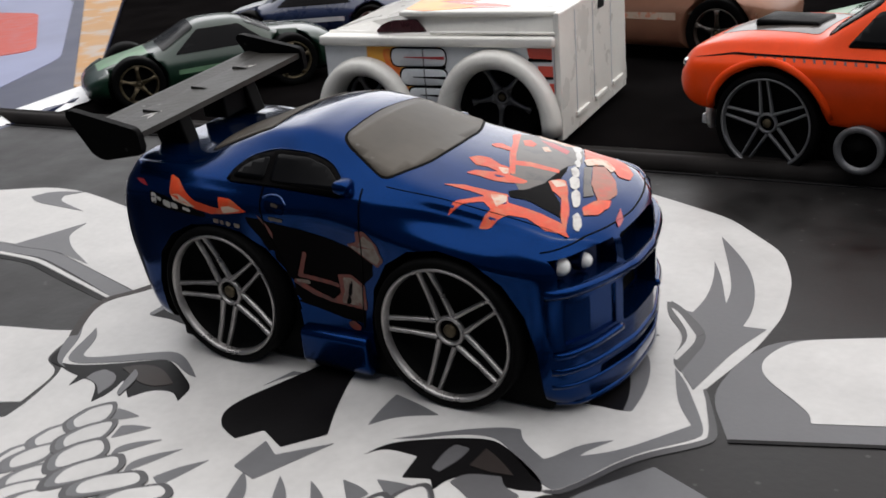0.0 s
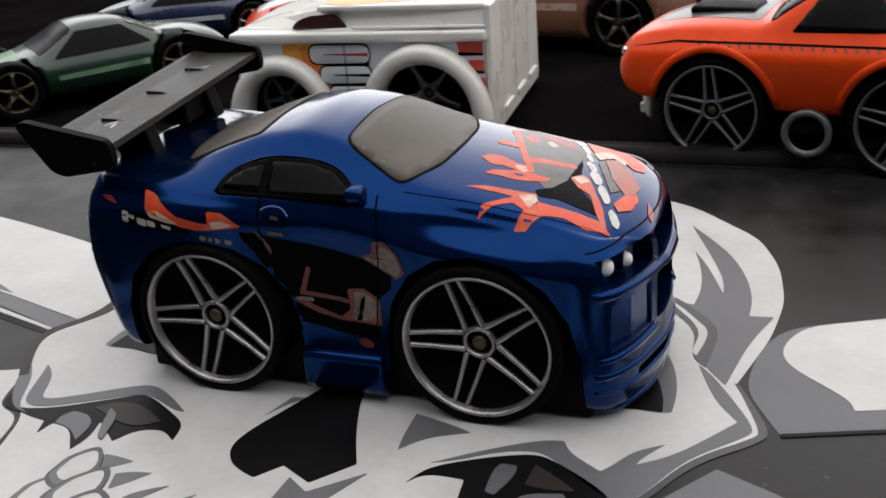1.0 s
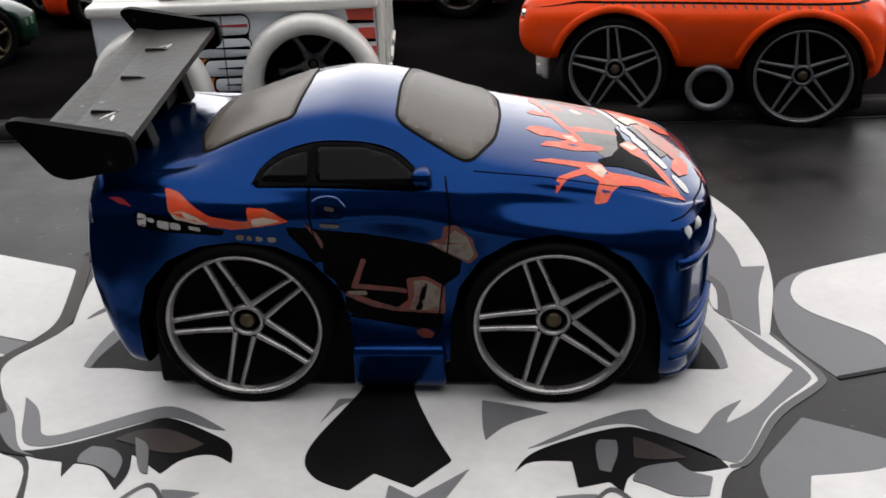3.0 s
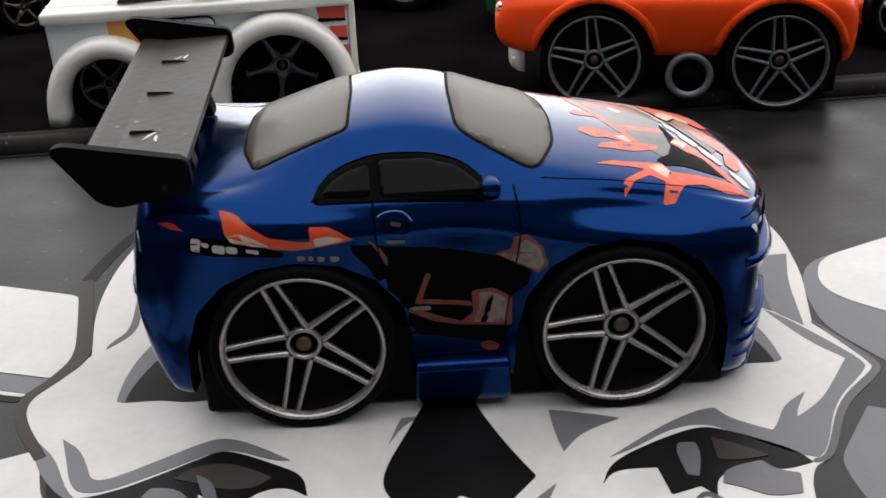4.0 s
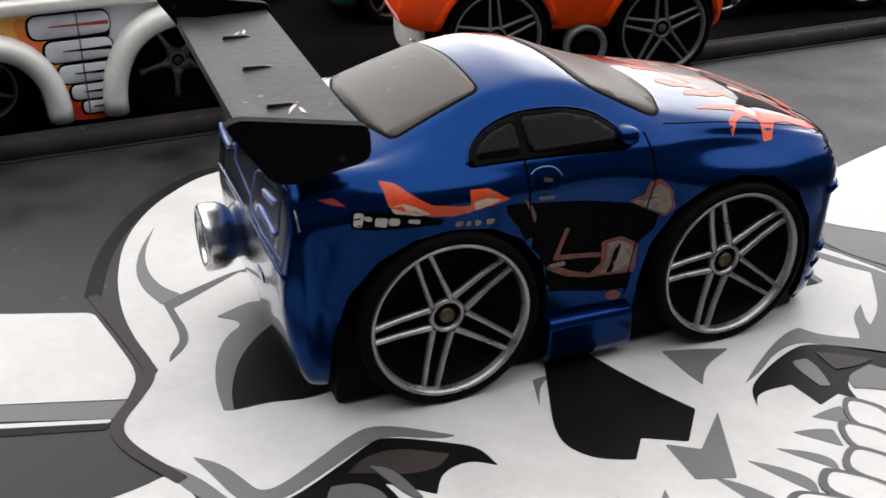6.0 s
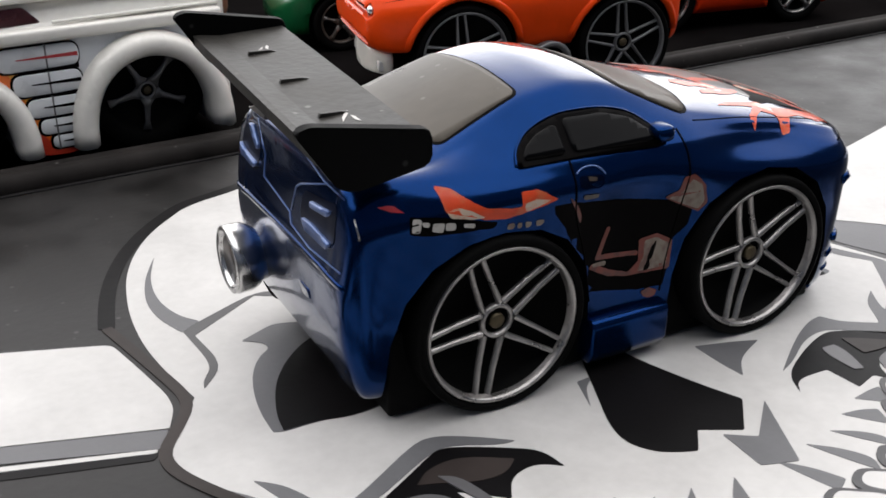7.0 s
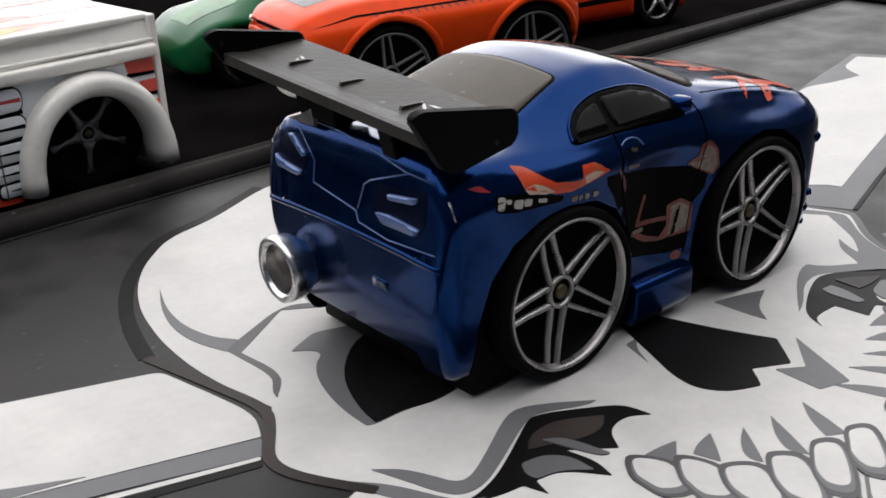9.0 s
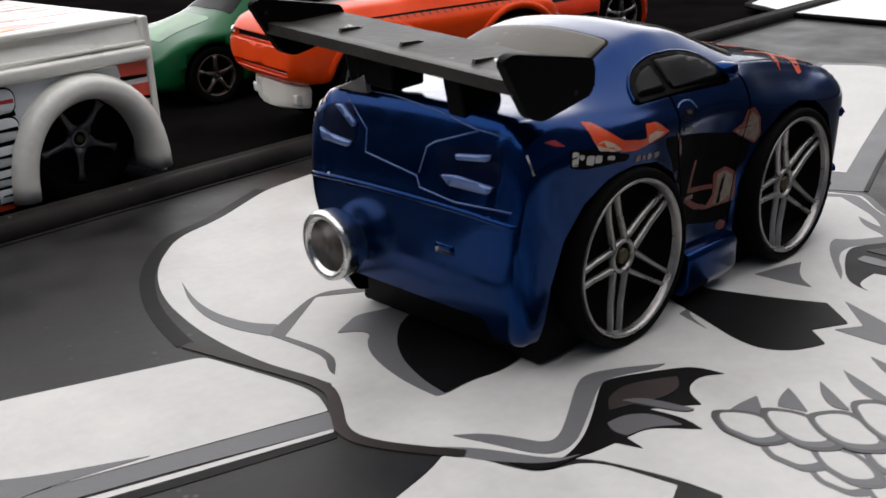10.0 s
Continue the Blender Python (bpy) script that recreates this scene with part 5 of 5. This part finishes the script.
    part("upper_ledge", box(-11.3, 14, s * 21.2 - 0.4, s * 21.2 + 0.4, 22.0, 22.5, 0.2), WHITEPAINT, wagon)
    for i, (x0, x1) in enumerate(((-10.6, -6.2), (-10.7, -8.2), (-10.8, -9.2), (-10.8, -9.8))):
        z = 17.5 - 3.3 * i
        part("tail_marker", prism([(x0, z), (x0, z + 2.0), (x1 + 0.4, z + 2.0), (x1, z + 0.2)], 0.24, "y", s * 21.56 - 0.12), MARKER, wagon, "red marker lamp", False)
        # black strip under each red marker, its shadow drawn as a piece
        part("marker_shadow", prism([(x0, z - 0.5), (x0, z), (x1, z + 0.2), (x1 + 0.8, z - 0.5)], 0.22, "y", s * 21.56 - 0.11), INK, wagon, "", False)
    part("window", prism(rounded([(15.2, 22.1), (26.6, 22.0), (25.0, 23.6), (22.5, 24.4), (17.5, 24.6)], 0.6), 0.5, "y", s * 19.9 - 0.25), WINE, wagon, "dark red tinted side window", False)
back_panel = box(-12.2, -11.0, -21.5, 21.5, 1.8, 26.0, 0.3)
part("tailgate", back_panel, WHITEPAINT, wagon, "flat white panelled tailgate", False)
for py in (-10.5, 1.5, 12.5):
    part("panel_line", box(-12.32, -12.1, py, py + 0.3, 5, 25.0), GREYPAINT, wagon, "", False)
for py in (-17, -6):
    part("slot", box(-12.36, -12.0, py, py + 4.2, 22.2, 24.2, 0.2), WELL, wagon, "dark tailgate slot", False)
for py in (-18, -6, 6):
    part("latch_bar", box(-12.7, -12.1, py, py + 7.5, 4.4, 5.4, 0.2), WHITEPAINT, wagon, "", False)
random.seed(4)
for i in range(9):
    py = -18.5 + 4.3 * i
    part("roof_stripe", box(-11.0 + random.random() * 2, 19 - random.random() * 8, py, py + 0.45, 26.05, 26.14), GREYPAINT if i % 3 else FLAME, wagon, "", False)
part("roof_flame", prism(curve_points([(16, -17), (6, -13), (13, -9), (1, -3), (11, 1), (0, 6), (10, 10), (-1, 15), (9, 17.5), (19, 18.5), (20, 0)], 3), 0.06, "z", 26.07), FLAME, wagon, "faded orange flame print on the roof", False)
part("roof_flame", prism(curve_points([(20.5, -16), (15, -14), (18, -8), (10, -4), (17, 1), (8, 7), (17, 10), (6, 15.5), (20.5, 18)], 3), 0.1, "z", 26.07), AMBER, wagon, "yellow flame print on the roof", False)


# ---- orange toy muscle car ----
def orange_section(x):
    zb = keys(x, (-13, 9), (-11, 7), (0, 8.4), (30, 8.8), (38, 9.2), (43, 9.4), (45.6, 10.2), (46.8, 12))
    zc = keys(x, (-13, 18.3), (-11, 21), (-3, 22.2), (3, 27.6), (7, 29.9), (14, 29.9), (19, 26.4), (23, 23.2), (30, 23.1), (36, 22.7), (41, 21.7), (44.4, 20.5), (45.6, 19.6), (46.4, 18.6), (46.8, 17.2))
    hw = keys(x, (-13, 11), (-11, 14), (-6, 15.6), (36, 15.6), (41, 15.1), (43.2, 14.4), (44.4, 13.8), (45.6, 13.0), (46.4, 12.2), (46.8, 11))
    zs = keys(x, (-13, 14.8), (-10, 18.9), (0, 19.4), (15, 18.8), (30, 19.0), (41, 18.4), (44.4, 17.8), (46.8, 16))
    ht = keys(x, (-13, 9), (-5, 10), (4, 8.2), (14, 8.2), (22, 11), (34, 11.4), (42, 11), (46.8, 9.4))
    zt = zc - keys(x, (-13, 0.6), (4, 1.4), (14, 1.4), (24, 0.9), (44, 0.5), (46.8, 0.3))
    hb = keys(x, (-13, 10), (-8, 13.4), (0, 13.3), (20, 13.3), (36, 13.4), (44.4, 12.4), (46.8, 10.2))
    zbelt = keys(x, (-13, 16), (-9, 20.5), (0, 21.1), (20, 20.6), (34, 20.4), (41, 19.8), (44.4, 18.9), (46.8, 16.6))
    inward = keys(x, (-13, 0), (-8, 0.7), (36, 0.7), (42, 0))
    return [(0, zb), (hw * 0.8, zb), (hw * 0.96 - 1.4 * inward, zb + 1.4), (hw - 0.9 * inward, zb + (zs - zb) * 0.5), (hw, zs - 1.2), (hw - 0.5, zs), (hb, zbelt), ((hb + ht) / 2, (zbelt + zt) / 2 + 0.3), (ht, zt), (ht * 0.5, zt + (zc - zt) * 0.75), (0, zc)]


orange_car = thing("toy_car", 74.9, 92.6, -0.5, 169.6, "bright orange die-cast muscle car with cream bumper and side pipe", "toy car")
o_arch = [lathe([(0.01, s * 30), (9.9, s * 30), (9.9, s * 7), (0.01, s * 7)], "y", 40, (x, 0, 8.9)) for x in (0, 29.9) for s in (-1, 1)]
o_mouth = [box(45.4, 60, -10.2, 10.2, 16.4, 18.0, 0.3), box(45.2, 60, -10.8, 10.8, 11.5, 12.7, 0.3)] + [lathe([(0.01, 45.4), (1.25, 45.4), (1.25, 60), (0.01, 60)], "x", 20, (0, s * 11.4, 17.2)) for s in (-1, 1)]
o_shell = settled(loft([-13, -11, -8, -4, 0, 3, 5, 7, 10, 14, 17, 19, 21, 23, 26, 30, 34, 37, 40, 42, 43.2, 44.4, 45.6, 46.4, 46.8], orange_section), o_arch + o_mouth, 2)
o_tree = tree_of(o_shell)
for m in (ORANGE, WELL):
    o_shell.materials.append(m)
# arch interiors and grille back are coloured near-black to stand for their shade
for p in o_shell.polygons:
    p.use_smooth = True
    c = p.center
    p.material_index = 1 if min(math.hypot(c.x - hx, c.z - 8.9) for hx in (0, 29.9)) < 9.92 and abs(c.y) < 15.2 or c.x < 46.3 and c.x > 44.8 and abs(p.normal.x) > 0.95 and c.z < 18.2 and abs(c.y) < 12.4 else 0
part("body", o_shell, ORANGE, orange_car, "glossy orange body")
part("chassis", box(-10, 39, -11, 11, 2.4, 9, 0.8), BLACK, orange_car)
for wx in (0, 29.9):
    for s in (-1, 1):
        wheel(orange_car, wx, s * 14.2, 8.9, 8.75, 5.5, 7.6, s, "double", 12, DARKRIM, 0.9)
part("windscreen", laid(o_tree, "top", rounded([(14.8, -8), (21.8, -11), (22.6, 0), (21.8, 11), (14.8, 8)], 1.2), 0.12, 1.5, 0.4), DARKGLASS, orange_car, "dark windscreen")
part("rear_window", laid(o_tree, "top", rounded([(5.5, -7.6), (-1.5, -9), (-1.8, 0), (-1.5, 9), (5.5, 7.6)], 1.2), 0.12, 1.5, 0.4), DARKGLASS, orange_car)
for side in ("left", "right"):
    s = 1 if side == "left" else -1
    part("side_window", laid(o_tree, side, rounded([(3, 22.2), (18.2, 21.8), (14.6, 26.8), (6.2, 27.4)], 0.6), 0.1, 1.0, 0.3), DARKGLASS, orange_car)
    part("side_stripe", laid(o_tree, side, [(-9, 20.6), (20, 20.3), (36, 20.1), (44, 18.6), (36, 19.8), (20, 20.0), (-9, 20.3)], 0.06, 1.0), INK, orange_car, "thin black side stripe")
    for k in range(26):
        x0 = -8 + 1.6 * k
        part("stripe_dash", laid(o_tree, side, [(x0, 20.1 - 0.008 * x0), (x0 + 0.4, 20.1 - 0.008 * x0), (x0 + 0.15, 19.6 - 0.008 * x0), (x0 - 0.25, 19.6 - 0.008 * x0)], 0.06, 1.0), BURNT, orange_car)
    for wx in (0, 29.9):
        lip_arc = [(wx + 10.4 * math.cos(radians(a)), 8.9 + 10.4 * math.sin(radians(a))) for a in range(10, 171, 8)]
        part("arch_lip", laid_line(o_tree, side, lip_arc, 0.75, -0.15, False), ORANGE, orange_car, "raised arch lip")
    pipe = lathe([(1.6, 9), (2.6, 11), (3.6, 14.4), (3.9, 16.2), (3.7, 16.6), (3.0, 16.5), (2.6, 15.4), (1.0, 13)], "y", 32, (0, 0, 0))
    for v in pipe.verts:
        v.co = (v.co.x + 14.4, (v.co.y - 0.6) * s, v.co.z + 6.7)
    part("side_pipe", pipe, DARKRIM, orange_car, "flared dark chrome side pipe")
    part("pipe_bore", lathe([(0.01, s * 15.3), (2.75, s * 15.35)], "y", 28, (14.4, 0, 6.7)), WELL, orange_car)
    part("head_lamp", lathe([(0.01, 46.2), (0.5, 46.1), (0.85, 45.9), (1.0, 45.3)], "x", 20, (0, s * 11.4, 17.2)), CHROME, orange_car, "small round chrome head lamp")
part("hood_stripe", laid(o_tree, "top", rounded([(24, -8.5), (42, -6), (42, 6), (24, 8.5)], 0.8), 0.06, 1.6), TAUPE, orange_car, "dull black hood panel")
part("hood_scoop", box(26, 37, -4, 4, 22.2, 23.6, 0.6, 3), BLACK, orange_car)
bumper = loft([41.4, 41.8, 42.6, 43.2, 43.8, 44.4, 44.8, 45.0], lambda x: [(0, 5.0), (keys(x, (40, 10), (42.6, 9.2), (43.6, 7.6), (44.4, 5.4), (45, 2.6)), 5.0), (keys(x, (40, 10.8), (42.6, 10.0), (43.6, 8.4), (44.4, 6.2), (45, 3.4)), 5.8), (keys(x, (40, 11.2), (42.6, 10.4), (43.6, 8.8), (44.4, 6.6), (45, 3.8)), 9.0), (keys(x, (40, 10.8), (42.6, 10.0), (43.6, 8.4), (44.4, 6.2), (45, 3.4)), 9.6), (0, 9.7)])
part("bumper", settled(bumper, [lathe([(0.01, s * 30), (9.9, s * 30), (9.9, s * 7), (0.01, s * 7)], "y", 40, (29.9, 0, 8.9)) for s in (-1, 1)], 1), WHITEPAINT, orange_car, "cream white front bumper")
for s in (-1, 1):
    part("fog_lamp", box(42.4, 44.0, s * 8.2 - 1.0, s * 8.2 + 1.0, 6.0, 7.8, 0.3), LAMP, orange_car)


# ---- other toy cars further back ----
def plain_car(x, y, turn, length, width, height, paint, second, label, wheel_r, rim_mat, low=3.0):
    """A smaller die-cast car with cabin, windows, stripe and wheels; x, y is its middle."""
    car = thing("toy_car", x, y, -1.6, turn, label, "toy car", "toy cars at the back")
    a, h, w = length / 2, height, width / 2

    def section(u):
        t = u / a
        zc = keys(t, (-1, h * 0.55), (-0.92, h * 0.68), (-0.5, h * 0.74), (-0.25, h * 0.98), (0.1, h), (0.4, h * 0.7), (0.85, h * 0.56), (1, h * 0.38))
        ww = w * keys(t, (-1, 0.8), (-0.9, 0.96), (0.8, 0.96), (1, 0.7))
        top = w * keys(t, (-1, 0.7), (-0.5, 0.7), (-0.25, 0.56), (0.1, 0.56), (0.4, 0.72), (1, 0.55))
        zs = min(h * 0.58, zc - 0.6)
        return [(0, low), (ww * 0.85, low), (ww, low + 1.5), (ww, zs - 0.6), (ww * 0.95, zs), (top, zc - 0.6), (top * 0.5, zc - 0.1), (0, zc)]

    cut = [lathe([(0.01, s * 40), (wheel_r + 0.9, s * 40), (wheel_r + 0.9, s * w * 0.5), (0.01, s * w * 0.5)], "y", 28, (u, 0, wheel_r)) for u in (-a * 0.58, a * 0.6) for s in (-1, 1)]
    mesh = settled(loft([a * (-1 + i / 8) for i in range(17)], section), cut, 1)
    tree = tree_of(mesh)
    mesh.materials.append(paint)
    for p in mesh.polygons:
        p.use_smooth = True
    part("body", mesh, paint, car)
    part("chassis", box(-a * 0.9, a * 0.9, -w * 0.7, w * 0.7, low - 0.6, low + 4, 0.4), BLACK, car)
    part("windscreen", laid(tree, "top", rounded([(a * 0.12, -w * 0.5), (a * 0.38, -w * 0.66), (a * 0.4, 0), (a * 0.38, w * 0.66), (a * 0.12, w * 0.5)], 0.8), 0.12, 2), DARKGLASS, car)
    part("rear_window", laid(tree, "top", rounded([(-a * 0.27, -w * 0.5), (-a * 0.46, -w * 0.62), (-a * 0.46, w * 0.62), (-a * 0.27, w * 0.5)], 0.8), 0.12, 2), DARKGLASS, car)
    part("hood_panel", laid(tree, "top", rounded([(a * 0.48, -w * 0.45), (a * 0.86, -w * 0.36), (a * 0.86, w * 0.36), (a * 0.48, w * 0.45)], 1), 0.08, 2), second, car)
    for side in ("left", "right"):
        part("side_window", laid(tree, side, rounded([(-a * 0.4, h * 0.66), (a * 0.3, h * 0.64), (a * 0.1, h * 0.9), (-a * 0.22, h * 0.9)], 0.6), 0.1, 1.5), DARKGLASS, car)
        part("side_stripe", laid(tree, side, rounded([(-a * 0.9, h * 0.42), (a * 0.3, h * 0.4), (a * 0.3, h * 0.46), (-a * 0.9, h * 0.5)], 0.3), 0.08, 2), second, car)
    for u in (-a * 0.58, a * 0.6):
        for s in (-1, 1):
            wheel(car, u, s * w * 0.93, wheel_r, wheel_r, w * 0.4, wheel_r * 0.72, s, "single", 18, rim_mat)
    return car


plain_car(-107.0, 119.2, 231, 65, 29, 18.5, DEEPGREEN, PALEGREEN, "dark green die-cast racing car with pale green hood", 6.4, GOLD)
plain_car(-112, 176, 200, 64, 28, 19, NAVY, GREYPAINT, "navy blue die-cast car, dusty", 5.8, SILVER)
plain_car(-62, 178, 205, 62, 28, 20, VERMILION, WHITEPAINT, "orange-red die-cast car with dark windows", 6.0, TAUPE)
plain_car(-2, 176, 170, 60, 28, 26, BROWN, CREAM, "copper brown die-cast hot rod", 8.0, TAUPE)
plain_car(60, 146, 175, 60, 30, 25, GREEN, PALEGREEN, "dark green die-cast pickup with pale green hood", 6.0, TAUPE)
plain_car(128, 122, 172, 58, 28, 20, VERMILION, BLACK, "orange-red die-cast buggy with grey wheels", 7.5, SILVER)


# ---- packet and sheet at the edges ----
packet = thing("toy_packet", 0, 0, -1.6, 0, "printed toy packet with foil crimp, yellow strip and red picture", "packet")
part("back_card", prism([(-133, 102), (-270, 252), (-460, 190), (-320, -30), (-133, -24), (-128, 66)], 1.6, "z", 0.1, 0.3), CARDBLUE, packet, "dark blue printed card", False)
part("picture_ground", prism(rounded([(-180, 134), (-272, 224), (-296, 232), (-420, 180), (-300, 20), (-176, 20), (-165, 96)], 8), 0.2, "z", 1.62), CARDWHITE, packet, "pale lavender picture ground", False)
part("yellow_strip", prism([(-133.4, 102), (-269.4, 251.4), (-288, 246), (-143, 105)], 0.5, "z", 1.64, 0.12), CARDYELLOW, packet, "yellow and orange edge strip", False)
part("picture_shape", prism(rounded([(-199, 141), (-262, 197), (-300, 196), (-300, 150), (-236, 124), (-210, 126)], 7), 0.2, "z", 1.75), MARKER, packet, "red printed picture", False)
part("picture_shape", prism(rounded([(-206, 124), (-232, 118), (-300, 140), (-300, 110), (-220, 104), (-196, 116)], 6), 0.2, "z", 1.7), WELL, packet, "", False)
part("picture_shape", prism(rounded([(-222, 142), (-240, 154), (-254, 146), (-236, 134)], 4), 0.2, "z", 1.95), GREYPAINT, packet, "", False)
crimp = bmesh.new()
rows = []
for i in range(41):
    t = i / 40
    a, b = Vector((-141, 107, 2.2)).lerp(Vector((-132, -24, 2.2)), t), Vector((-131, 100, 0.6)).lerp(Vector((-120, -24, 0.6)), t)
    lift_z = 1.0 * math.sin(i * 2.4) + 0.5 * math.sin(i * 0.9)
    rows.append([crimp.verts.new(a), crimp.verts.new((a + b) / 2 + Vector((0, 0, 1.4 + 0.6 * lift_z))), crimp.verts.new(b + Vector((0.6 * lift_z, 0, 0)))])
for a, b in zip(rows, rows[1:]):
    for k in (0, 1):
        crimp.faces.new((a[k], a[k + 1], b[k + 1], b[k]))
part("foil_crimp", crimp, FOIL, packet, "crinkled silver foil edge")

sheet = thing("paper_sheet", 0, 0, 0, 0, "white paper sheet with a dark edge lying on the board", "paper")
part("sheet", prism([(193, 40), (196, 90), (207, 108), (270, 124), (330, 118), (330, -40), (205, -40)], 1.2, "z", 0.1, 0.3), PAPER, sheet, "", False)
part("dark_edge", tube([(205, -40, 0.6), (192.4, 40, 0.6), (195.4, 90.5, 0.6), (206.6, 109, 0.6), (270, 125, 0.6)], 0.9), INK, sheet)
